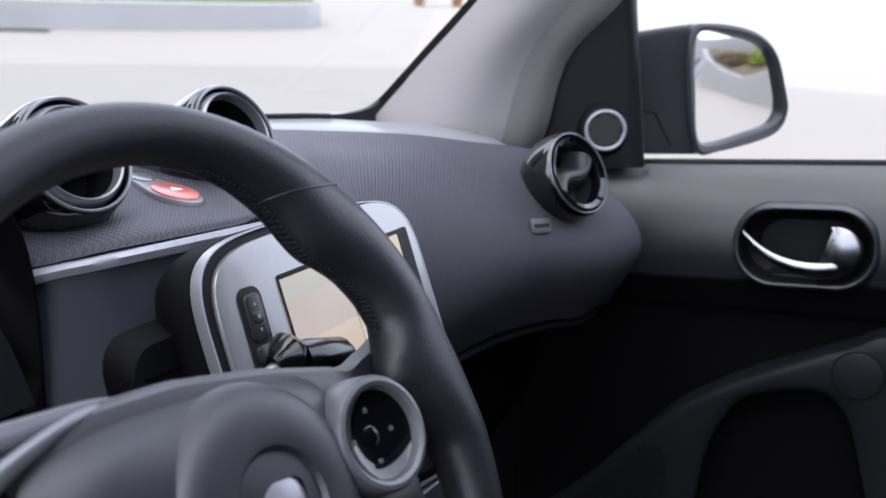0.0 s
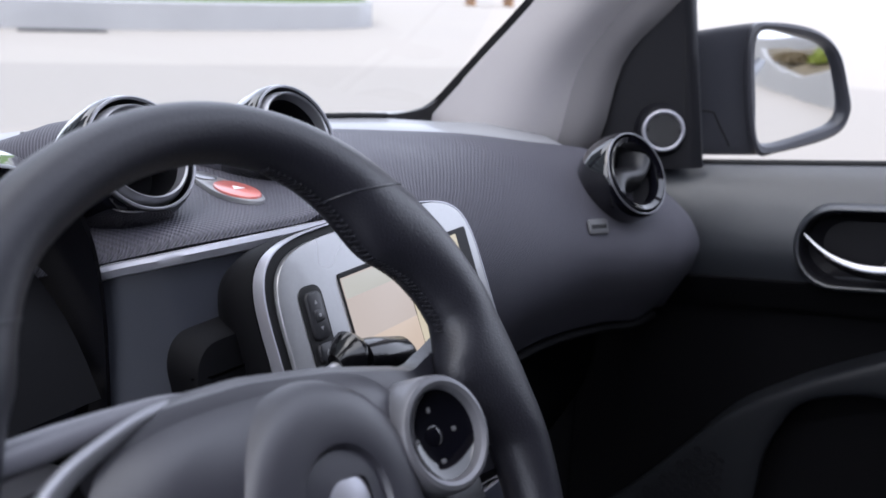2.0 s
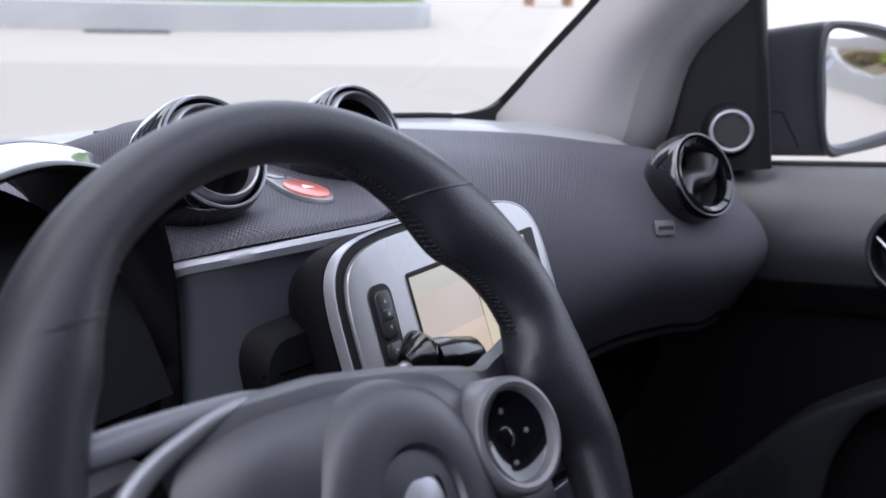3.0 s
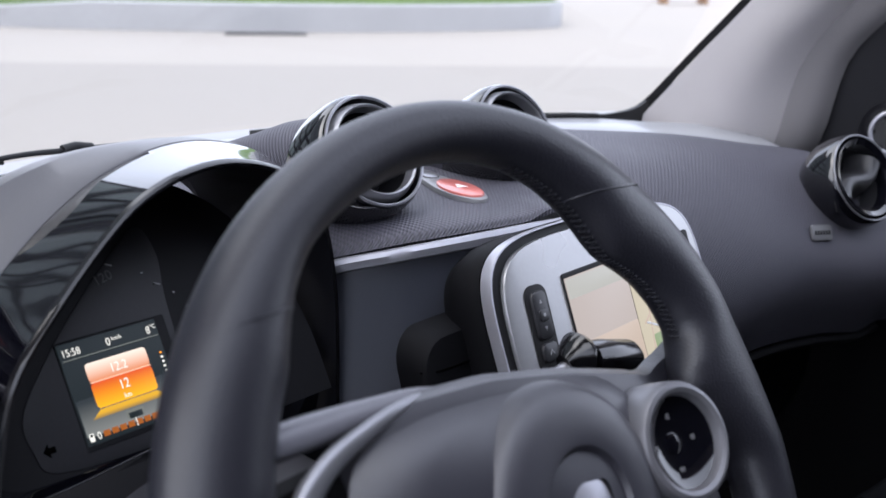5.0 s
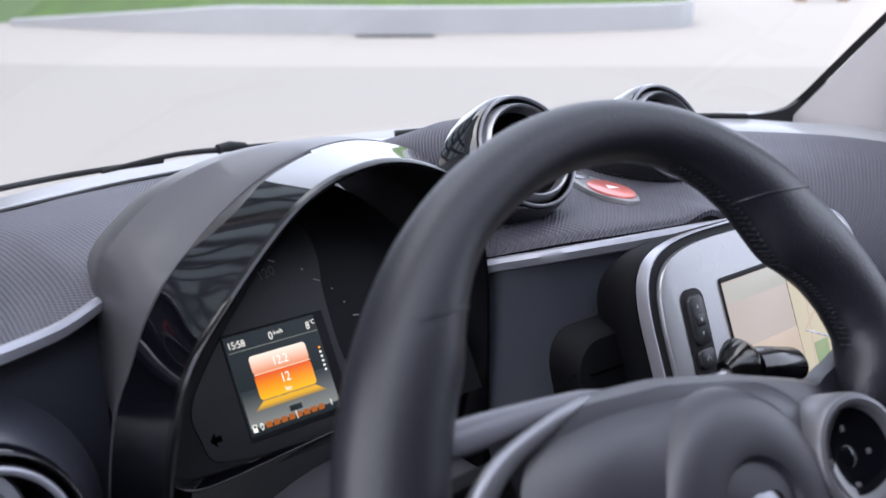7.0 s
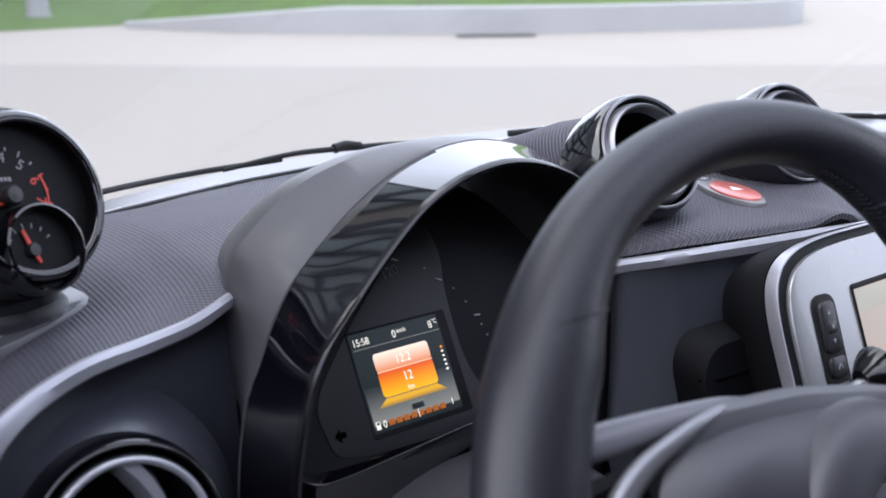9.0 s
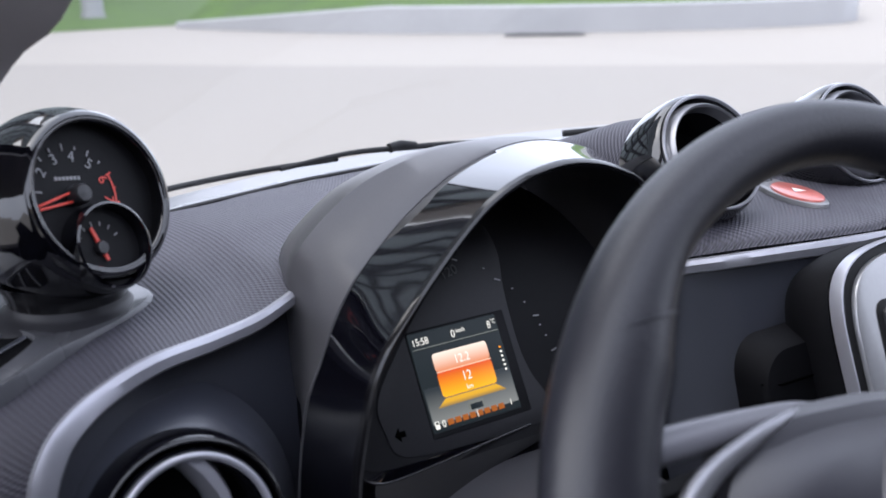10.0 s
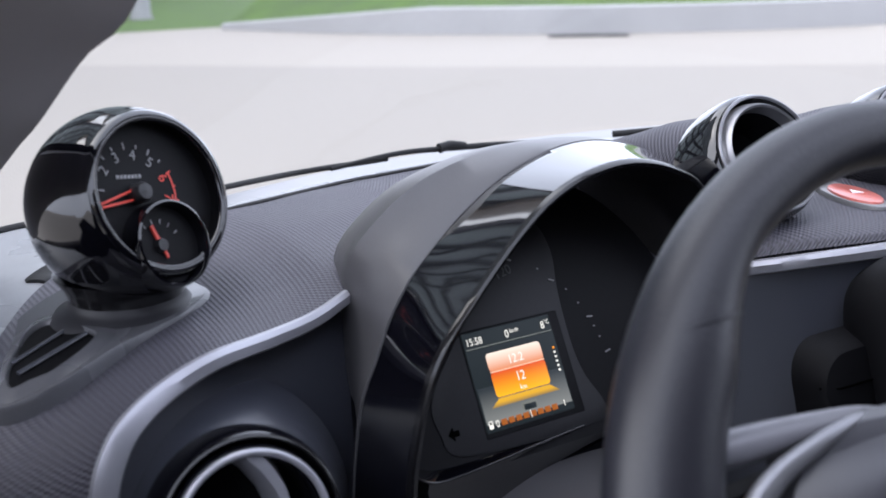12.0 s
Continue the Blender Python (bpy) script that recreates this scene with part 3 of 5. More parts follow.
for i, (p, q) in enumerate(zip(on_front, on_behind)):
    lift = 0.0095 * min(1, i / 43) ** 2
    m1, m2 = p.lerp(q, 0.12), p.lerp(q, 0.5)
    out = V(-0.012, -0.008, 0) * max(0.0, 1 - i / 18)
    dip = V(0, 0, -0.0095 * math.sin(math.pi * min(1, max(0, (i - 10) / 27))))
    rows.append(catmull([p, m1 + V(0, 0, lift * 0.62) + out * 0.6 + dip * 0.5, p.lerp(q, 0.34) + V(0, 0, lift * 0.9) + out + dip, m2 + V(0, 0, lift) + out + dip, p.lerp(q, 0.78) + V(0, 0, lift * 0.5) + out * 0.5 + dip * 0.7, q], 30))
lay_cloth(part("dash_shoulder", thick(loft(rows), 0.004), FABRIC, dash, "black woven cloth with a ribbed grain"), rows)

# silver trim strips under the cloth
def strip(path, wide, down, face):
    """A rounded flat strip along a path, that wide towards down."""
    rows = []
    for i, p in enumerate(path):
        dn = Vector(down(i / (len(path) - 1))).normalized()
        fc = Vector(face(i / (len(path) - 1))).normalized()
        w = wide(i / (len(path) - 1)) if callable(wide) else wide
        rows.append([p, p + fc * 0.003 + dn * 0.0008, p + fc * 0.0045 + dn * w * 0.4, p + fc * 0.003 + dn * (w * 0.9), p + dn * w, p - fc * 0.004 + dn * w, p - fc * 0.004])
    return loft(rows, ring=True, caps=True)


part("trim_strip", strip(front[2:], lambda s: 0.0150 - 0.0065 * s, lambda s: (0.9 - 0.7 * s, -0.1, -0.25 - 0.7 * s), lambda s: (0.1, -1, 0.35)), SILVER, dash, "satin silver strip")
mid_trim = catmull([V(-0.200, 0.262, 0.979), V(-0.1863, 0.246, 0.9848), V(-0.1708, 0.228, 0.9898), V(-0.155, 0.213, 0.994), V(-0.1214, 0.194, 0.9983), V(-0.0765, 0.182, 0.9998), V(-0.032, 0.176, 0.9986), V(0.03, 0.174, 0.994)], 40)
part("trim_strip", strip([p + V(-0.001, -0.003, 0) for p in mid_trim], 0.0095, lambda s: (0, -0.15, -1), lambda s: (-0.6 + 0.6 * min(1, 1.8 * s), -1, 0.3)), SILVER, dash, "satin silver strip")

# dark lower panels below the strips
rows = []
for p in mid_trim + [V(0.08, 0.176, 0.985), V(0.12, 0.18, 0.97)]:
    rows.append(catmull([p + V(0, 0.004, -0.006), p + V(0.002, -0.004, -0.05), p + V(0.004, -0.018, -0.11), V(p.x + 0.005, p.y - 0.050, 0.78), V(p.x + 0.005, p.y - 0.11, 0.60)], 14))
part("lower_panel", loft(rows), SOFT, dash, "smooth blue-black plastic panel")
rows = []
for i, p in enumerate(front):
    q = V(-0.415 - 0.015 * (1 - i / 43), 0.245 + 0.06 * (i / 43), 0.70 + 0.27 * (i / 43))
    rows.append(catmull([p + V(0.004, -0.001, -0.006), p.lerp(q, 0.10) + V(0, 0.010, 0), p.lerp(q, 0.3) + V(0, 0.014, 0), p.lerp(q, 0.65) + V(0, 0.008, 0), q], 16))
part("vent_panel", loft(rows), SOFT, dash, "smooth blue-black plastic panel round the vent")
# underside and glovebox
rows = []
for i in range(16):
    x = 0.09 + 0.46 * i / 15
    rows.append(catmull([V(x, 0.165, 0.830), V(x, 0.19, 0.795), V(x, 0.20, 0.783), V(x, 0.21, 0.74), V(x, 0.22, 0.66), V(x, 0.28, 0.55)], 12))
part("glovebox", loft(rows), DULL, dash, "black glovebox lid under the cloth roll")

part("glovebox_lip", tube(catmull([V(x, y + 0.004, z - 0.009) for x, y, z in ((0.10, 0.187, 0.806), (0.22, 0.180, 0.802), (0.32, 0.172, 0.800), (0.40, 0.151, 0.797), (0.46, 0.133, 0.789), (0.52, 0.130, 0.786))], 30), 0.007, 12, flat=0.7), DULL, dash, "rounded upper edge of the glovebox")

# pale strip between cloth and windscreen
rows = []
for i in range(50):
    x = -0.66 + 1.14 * i / 49
    y, z = back_edge(x)
    if x < -0.567:
        y = 0.495 - (-0.567 - x) * 0.9
    w = float(np.interp(x, (-0.66, -0.4, -0.1, 0.2, 0.33, 0.44, 0.48), (0.05, 0.055, 0.06, 0.05, 0.075, 0.10, 0.10)))
    d = V(0, 1, 0) if x < 0.2 else V(min(0.5, (x - 0.2) * 2.5), 1, 0).normalized()
    p = V(x, y, z)
    fall = float(np.interp(x, (-0.66, -0.2, 0.0, 0.12, 0.2, 0.33, 0.44, 0.48), (0.012, 0.013, 0.008, 0.002, 0.0, -0.003, -0.010, -0.012)))
    rows.append([p + V(0, 0.002, -0.012), p + V(0, 0.002, -0.002), p + d * 0.012 + V(0, 0, 0.001), p + d * w + V(0, 0, 0.002 - fall), p + d * (w + 0.02) + V(0, 0, -0.006 - fall)])
part("demister_panel", loft(rows), DEMIST, dash, "smooth grey demister strip along the glass")
part("glass_border", tube([V(r[3].x, r[3].y + 0.006, r[3].z + 0.002) for r in rows[29:43]], 0.0035), RUBBER, dash, "black glass border")
edge = catmull([V(-0.48, 0.512, 0.987), V(-0.50, 0.502, 0.987), V(-0.545, 0.457, 0.987), V(-0.573, 0.412, 0.987), V(-0.598, 0.354, 0.986), V(-0.620, 0.313, 0.977), V(-0.645, 0.275, 0.950)], 30)
rim = catmull([V(-0.48, 0.605, 0.986), V(-0.52, 0.603, 0.986), V(-0.57, 0.590, 0.986), V(-0.63, 0.545, 0.986), V(-0.68, 0.46, 0.982), V(-0.70, 0.38, 0.972), V(-0.71, 0.30, 0.950)], 30)
part("demister_panel", loft([[p + V(0, 0, -0.01), p, p.lerp(q, 0.06) + V(0, 0, 0.0015), p.lerp(q, 0.5) + V(0, 0, 0.002), q, q + V(0, 0.01, -0.01)] for p, q in zip(edge, rim)]), DEMIST, dash, "smooth grey panel in the corner by the glass")
part("glass_border", tube([q + V(0, 0.002, 0.001) for q in rim], 0.0032), RUBBER, dash, "black glass border")
part("demister_slot", tube(catmull([V(-0.528, 0.487, 0.9890), V(-0.545, 0.471, 0.9892), V(-0.556, 0.457, 0.9892), V(-0.564, 0.444, 0.9890)], 12), lambda s: 0.0085 if 0.05 < s < 0.95 else 0.006, 14, flat=0.3), RUBBER, dash, "black end of the demister slot")
slot = [V(r[2].x, r[2].y, r[2].z) for r in rows[2:26]]
part("demister_slot", tube([p + V(0, -0.010, 0.0) for p in slot], 0.0028, flat=0.5), RUBBER, dash)

# passenger airbag badge
badge_m = axes((0.3395, 0.1385, 0.9205), (-0.25, -1, 0.42), (1, -0.32, -0.1))
badge = part("airbag_badge", plate(rounded(0.030, 0.0155, 0.003, 4), 0.0022, badge_m, 0.0008), GREYCAP, dash, "small grey embossed badge")
for k in range(6):
    part("mark", plate(rounded(0.0024, 0.0042, 0.0003, 1), 0.0004, badge_m @ pose(-0.010 + 0.004 * k, 0, 0.0022), 0.0001), DULL, badge)

# cloth sleeves that run forward from the two middle vents
VENT_WAY = V(-0.06, -0.86, 0.50).normalized()
MIDVENTS = (V(-0.1465, 0.2592, 1.0455), V(0.0225, 0.2720, 1.0375))
for at in MIDVENTS:
    rows = []
    for d, r, drop in ((0.030, 0.0370, 0.015), (0.046, 0.0365, 0.018), (0.078, 0.033, 0.022), (0.11, 0.027, 0.027), (0.15, 0.021, 0.034), (0.20, 0.014, 0.041), (0.24, 0.006, 0.050)):
        m = axes(at + V(0, d, -drop), (0, -1, 0.12 + 0.1 * d / 0.2))
        rows.append([m @ V(1.05 * r * math.cos(t), r * math.sin(t), 0) for t in (6.28318530718 * k / 40 for k in range(40))])
    lay_cloth(part("vent_sleeve", loft(rows, ring=True), FABRIC, dash, "black woven cloth sleeve round a vent"), rows)

# hazard switch panel between the vents
haz_m = axes((-0.056, 0.273, 1.0045), (0.0, -0.03, 1), (0.30, 1, 0))


def egg(length, wide, narrow, grow=0.0, n=44):
    """A longish outline with a wide and a narrow round end."""
    out = []
    for k in range(n):
        t = 6.28318530718 * k / n
        c, s = math.cos(t), math.sin(t)
        w = narrow + (wide - narrow) * (0.5 - 0.5 * math.tanh(2.6 * c))
        out.append(((length + grow) * c, (w + grow) * s))
    return out


haz = part("switch_panel", plate(egg(0.050, 0.0165, 0.0105), 0.004, haz_m, 0.0015), SWITCHGREY, dash, "grey switch panel")
part("hazard_button", plate([(-0.0185 + 0.026 * math.cos(a), 0.0132 * math.sin(a)) for a in (6.28318 * i / 32 for i in range(32))], 0.0060, haz_m, 0.002), RED, haz, "red hazard light button")
part("hazard_mark", plate([(-0.022, -0.0045), (-0.022, 0.0045), (-0.012, 0.0)], 0.0064, haz_m, 0.0001), WHITEPLASTIC, haz, "white triangle")
part("lock_button", plate([(0.029 + 0.0135 * math.cos(a), 0.0078 * math.sin(a)) for a in (6.28318 * i / 24 for i in range(24))], 0.0054, haz_m, 0.0015), GREYSILVER, haz, "grey lock button")


def round_vent(at, way, r, label, bar_turn=35.0, ring_mat=None, collar=False):
    """A ball-shaped vent: glossy body, silver ring, dark bowl and a turning vane."""
    m = axes(at, way)
    v = thing("air_vent", at, label, "air vent", "round air vents")
    body = [(r * 0.82, -0.066), (r * 1.05, -0.056), (r * 1.18, -0.040), (r * 1.225, -0.021), (r * 1.20, -0.008), (r * 1.16, -0.001), (r * 1.10, 0.001), (r * 1.05, -0.002), (r * 1.01, -0.008)]
    if not ring_mat:
        body = [(r * 0.90, -0.066), (r * 1.06, -0.056), (r * 1.18, -0.040), (r * 1.21, -0.023), (r * 1.18, -0.008), (r * 1.12, 0.001), (r * 1.06, 0.004), (r * 1.02, 0.001), (r * 1.0, -0.006)]
    if not ring_mat and not collar:
        body = [(r * 0.80, -0.052), (r * 1.02, -0.042), (r * 1.14, -0.029), (r * 1.17, -0.017), (r * 1.15, -0.005), (r * 1.11, 0.002), (r * 1.06, 0.004), (r * 1.02, 0.001), (r * 1.0, -0.006)]
    part("body", lathe(body, m), GLOSS, v, "glossy black ball housing")
    k = 0.80
    if ring_mat:
        part("ring", lathe([(r * 1.0, -0.007), (r * 0.985, -0.001), (r * 0.93, 0.0045), (r * 0.88, 0.0065), (r * 0.845, 0.0055), (r * 0.83, 0.001), (r * 0.82, -0.010), (r * 0.97, -0.010)], m, closed=True), ring_mat, v, "satin silver bevelled ring")
    else:
        part("ring", lathe([(r * 0.99, 0.000), (r * 0.98, 0.0045), (r * 0.96, 0.006), (r * (k + 0.04), 0.003), (r * k, -0.003), (r * (k - 0.01), -0.009), (r * 0.97, -0.009)], m, closed=True), ring_mat or GLOSS, v)
    part("bowl", lathe([(r * 0.83, -0.002), (r * 0.79, -0.014), (r * 0.72, -0.028), (r * 0.3, -0.040), (0.0005, -0.041)], m), DULL if ring_mat or collar else BUTTON, v, "black bowl")
    turn = pose(0, 0, 0, 0, 0, bar_turn)
    if not ring_mat and not collar:
        # a wide S-shaped grip that swells out of the bowl
        rows = []
        for i in range(17):
            s = -1 + i / 8
            mid, crest = -0.16 * r * math.sin(math.pi * s), -0.004 + 0.003 * abs(s) ** 2
            half = 0.30 * r * (1 + 0.45 * abs(s) ** 3)
            rows.append([m @ turn @ V(0.80 * r * s * math.sqrt(1 - 0.25 * u * u * abs(s)), mid + half * u, crest - 0.024 * abs(u) ** 2.2) for u in [-1 + j / 6 for j in range(13)]])
        part("vane", thick(loft(rows), 0.003), BUTTON, v, "satin black S-shaped grip")
        part("edge_ring", torus(m @ pose(0, 0, 0.0035), r * 1.065, 0.0009, 56, 8), GREYSILVER, v, "thin edge ring")
        return v
    rows = []
    edge = 0.007 if collar else 0.003
    for i in range(9):
        s = -1 + 2 * i / 8
        w = r * ((0.105 if collar else 0.10 if ring_mat else 0.15) + 0.12 * abs(s) ** 2)
        top = (0.010 if collar else -0.012 if ring_mat else -0.005) + (0.0 if collar else 0.011 if ring_mat else 0.005) * abs(s) ** 1.5
        bend = 0.018 * (1 - s * s) if collar else 0.0 if ring_mat else -0.009 * math.sin(math.pi * s)
        rows.append([m @ turn @ V(r * 0.79 * s * (1.12 if collar else 1), y + bend, z - 0.006) for y, z in ((-w, top - 0.02), (-w, top - edge), (-w * 0.45, top), (w * 0.45, top), (w, top - edge), (w, top - 0.02))])
    part("vane", loft(rows, ring=True, caps=True), SILVER if collar else SOFT, v, "silver grip vane" if collar else "black grip vane")
    part("edge_ring", torus(m @ pose(0, 0, 0.0035), r * 1.065, 0.0012 if ring_mat else 0.0014 if collar else 0.0008, 56, 8), SATIN if collar else GREYSILVER, v, "thin edge ring")
    if collar:
        part("inner_ring", torus(m @ pose(0, 0, 0.0055), r * 0.895, 0.0019, 56, 10), SILVER, v, "thin silver inner ring")
        part("collar", lathe([(r * 1.75, -0.047), (r * 1.55, -0.036), (r * 1.38, -0.024), (r * 1.25, -0.015), (r * 1.14, -0.010), (r * 1.08, -0.014)], m), SOFT, v, "smooth blue-black cone round the vent")
    return v


round_vent((0.3975, 0.1262, 0.9675), (-0.25, -0.85, 0.46), 0.0408, "round glossy black air vent in the dashboard cloth", 22)
for at in MIDVENTS:
    round_vent(at, VENT_WAY, 0.036, "round glossy black air vent on top of the dashboard", 0, GREYSILVER)
round_vent((-0.520, 0.210, 0.9255), (0.02, -0.9, 0.3), 0.040, "round glossy black air vent beside the steering wheel", -98, None, True)

# ---- instrument binnacle ----
HOOD_AT = (-0.312, 0.930)  # middle and foot height of the hood
HOOD_FRONT = ((-0.137, -0.06), (-0.136, -0.02), (-0.1325, 0.0115), (-0.119, 0.055), (-0.0925, 0.085), (-0.056, 0.116), (-0.0295, 0.1300), (0.0, 0.136), (0.027, 0.1355), (0.057, 0.1277), (0.085, 0.113), (0.104, 0.085), (0.113, 0.050), (0.116, 0.010), (0.115, -0.06), (0.110, -0.15))
HOOD_BACK = ((-0.139, -0.06), (-0.137, -0.02), (-0.1298, 0.0218), (-0.119, 0.0441), (-0.1095, 0.0635), (-0.094, 0.084), (-0.077, 0.0985), (-0.057, 0.1125), (-0.030, 0.1262), (0.003, 0.1348), (0.033, 0.1365), (0.062, 0.1320), (0.092, 0.1222), (0.118, 0.105), (0.135, 0.08), (0.143, 0.03), (0.145, -0.06), (0.143, -0.15))
HOOD_REAR = ((-0.122, -0.06), (-0.128, -0.01), (-0.131, 0.02), (-0.1315, 0.04), (-0.131, 0.06), (-0.1325, 0.08), (-0.128, 0.096), (-0.114, 0.1090), (-0.085, 0.1255), (-0.0535, 0.134), (-0.02, 0.1375), (0.01, 0.1372), (0.04, 0.1350), (0.07, 0.130), (0.10, 0.1205), (0.125, 0.105), (0.145, 0.08), (0.153, 0.03), (0.156, -0.06), (0.155, -0.15))


def by_turn(shape, n=72):
    """The shape's outline at even angles round the middle of the hood, foot to foot."""
    pts = catmull([V(x, z, 0) for x, z in shape], 300)
    turn = np.unwrap([math.atan2(p.y, p.x) for p in pts])
    want = np.linspace(turn[0], turn[-1], n)
    sign = 1 if turn[-1] > turn[0] else -1
    return [(float(np.interp(sign * w, sign * turn, [p.x for p in pts])), float(np.interp(sign * w, sign * turn, [p.y for p in pts]))) for w in want]


def hood_row(y, one, two=None, mix=0.0, size=1.0, pull=0.0):
    """A row of points along the hood at the depth y; the hood stands a little turned towards the driver."""
    row = []
    for p, q in zip(by_turn(one), by_turn(two or one)):
        x, z = (p[0] + (q[0] - p[0]) * mix) * size, 0.03 + (p[1] + (q[1] - p[1]) * mix - 0.03) * size
        lower = min(1.0, max(0.0, (0.134 - z) / 0.05)) if x < 0 else 0.0
        row.append(V(HOOD_AT[0] + x, y + 0.17 * (x + 0.13), HOOD_AT[1] + z) + V(0.50, 0.80, -0.31) * (pull * lower))
    return row


binnacle = thing("instrument_binnacle", (-0.29, 0.26, 0.87), "arched dark grey instrument hood with a glossy black front band", "instrument cluster")
FLARE = 0.007
rows = [hood_row(0.256, HOOD_BACK, None, 0, 0.985, -FLARE), hood_row(0.2515, HOOD_BACK, None, 0, 0.994, -FLARE), hood_row(0.2520, HOOD_BACK, None, 0, 1.003, -FLARE), hood_row(0.2585, HOOD_BACK, HOOD_REAR, 0.45, 1.003, 0.008), hood_row(0.268, HOOD_REAR, None, 0, 1.0, 0.026), hood_row(0.276, HOOD_REAR, None, 0, 0.996, 0.028), hood_row(0.29, HOOD_REAR, None, 0, 0.965, 0.028), hood_row(0.31, HOOD_REAR, None, 0, 0.90, 0.02), hood_row(0.335, HOOD_REAR, None, 0, 0.75)]
part("hood", loft(rows), HOODGREY, binnacle, "matt dark grey outer hood")
rows = [hood_row(0.2535, HOOD_BACK, None, 0, 0.984, -FLARE), hood_row(0.2505, HOOD_BACK, None, 0, 0.995, -FLARE)]
rows += [hood_row(0.25 - 0.05 * k / 8, HOOD_BACK, HOOD_FRONT, k / 8, 0.999 + 0.002 * math.sin(math.pi * k / 8), FLARE * (k / 4 - 1)) for k in range(9)]
part("hood_band", loft(rows), GLOSS, binnacle, "glossy black band")
rows = [hood_row(0.200, HOOD_FRONT, None, 0, 0.9985, FLARE), hood_row(0.1968, HOOD_FRONT, None, 0, 0.994, FLARE), hood_row(0.1955, HOOD_FRONT, None, 0, 0.983, FLARE), hood_row(0.1965, HOOD_FRONT, None, 0, 0.962, FLARE)]
part("hood_edge", loft(rows), SATIN, binnacle, "black rounded front edge")
rows = [hood_row(0.1965, HOOD_FRONT, None, 0, 0.962, FLARE), hood_row(0.225, HOOD_FRONT, None, 0, 0.91, 0.8 * FLARE), hood_row(0.26, HOOD_FRONT, None, 0, 0.885), hood_row(0.31, HOOD_FRONT, None, 0, 0.865)]
part("hood_lining", loft(rows), DOORP, binnacle, "matt black inner wall")


def face(x, z, off=0.0):
    """A place on the tilted dial face."""
    return V(x, 0.262 - (0.972 - z) * 0.55, z) + V(0, -0.876, 0.482) * off


FACE = axes(face(-0.347, 0.9475), (0, -0.876, 0.482)) @ Matrix.Diagonal((0.87, 1, 1, 1))
cx = HOOD_AT[0]
edge = [(cx - 0.119, 0.908), (cx + 0.098, 0.908)] + [(cx + (0.098 if i < 15 else 0.120) * math.cos(math.pi * i / 30), 0.93 + 0.115 * math.sin(math.pi * i / 30)) for i in range(31)]
bm = bmesh.new()
bm.faces.new([bm.verts.new(face(x, z)) for x, z in edge])
DIAL = material("dial_black", (0.0070, 0.0070, 0.0085), 0.6, bump=0.05, spec=0.2)
DIMPRINT = material("dim_print", (0.07, 0.07, 0.075), 0.5, bump=0.0)
part("dial_face", bm, DIAL, binnacle, "matt black dial face")
PANELBLACK = material("panel_black", (0.017, 0.017, 0.020), 0.5, bump=0.05, spec=0.35)
pane = catmull([V(x + 0.347, (z - 0.9475) / 0.876, 0) for x, z in ((-0.396, 0.917), (-0.404, 0.929), (-0.4035, 0.9455), (-0.3824, 0.9677), (-0.3571, 0.9883), (-0.3273, 1.0096), (-0.3085, 1.019), (-0.3021, 1.0034), (-0.3055, 0.982), (-0.3066, 0.9556), (-0.3038, 0.9384), (-0.296, 0.9222), (-0.300, 0.914), (-0.35, 0.9135))], 90, closed=True)
part("display_panel", plate([(p.x, p.y) for p in pane], 0.0007, axes(face(-0.347, 0.9475), (0, -0.876, 0.482)), 0.0003), PANELBLACK, binnacle, "dark grey panel round the display")
lip = catmull([V(x, 0.218 + 0.10 * (x + 0.443), z) for x, z in ((-0.439, 0.945), (-0.434, 0.926), (-0.421, 0.914), (-0.398, 0.911), (-0.33, 0.9125), (-0.27, 0.9125), (-0.225, 0.911), (-0.208, 0.9125))], 50)
rows = [[p + V(0, 0.04, 0.008), p + V(0, 0.004, 0.002), p, p + V(0, 0.002, -0.006), p + V(0, 0.008, -0.03), p + V(0, 0.03, -0.10)] for p in lip]
part("hood_sill", loft(rows), GLOSS, binnacle, "glossy black sill under the dials")
part("sill_edge", tube([p + V(0, -0.0008, 0.001) for p in lip], 0.0009), GLOSS, binnacle)
# colour display
SCREENBLUE = glow("display_dark", (0.012, 0.018, 0.022), 1.0)
DIMGREY = glow("display_grey", (0.16, 0.17, 0.16), 1.0)
LIT = glow("display_white", (0.95, 0.93, 0.88), 1.0)
ORANGE = glow("display_orange", (0.95, 0.33, 0.02), 1.0)
PEACH = glow("display_peach", (0.90, 0.52, 0.36), 1.0)
BROWN = glow("display_brown", (0.42, 0.12, 0.02), 0.8)
part("display_bezel", plate(rounded(0.0765, 0.0600, 0.001, 2), 0.0011, FACE @ pose(0.0032, -0.0008, 0), 0.0003), DIAL, binnacle, "black border of the display")
disp = part("display", plate(rounded(0.068, 0.0555, 0.001, 2), 0.0016, FACE, 0.0004), SCREENBLUE, binnacle, "lit colour display")


def tile(w, h, x, y, mat, z=0.0019, r=0.0003, name="display_mark"):
    return part(name, plate(rounded(w, h, r, 3, x, y), 0.0002, FACE @ pose(0, 0, z), 0.00005), mat, disp)


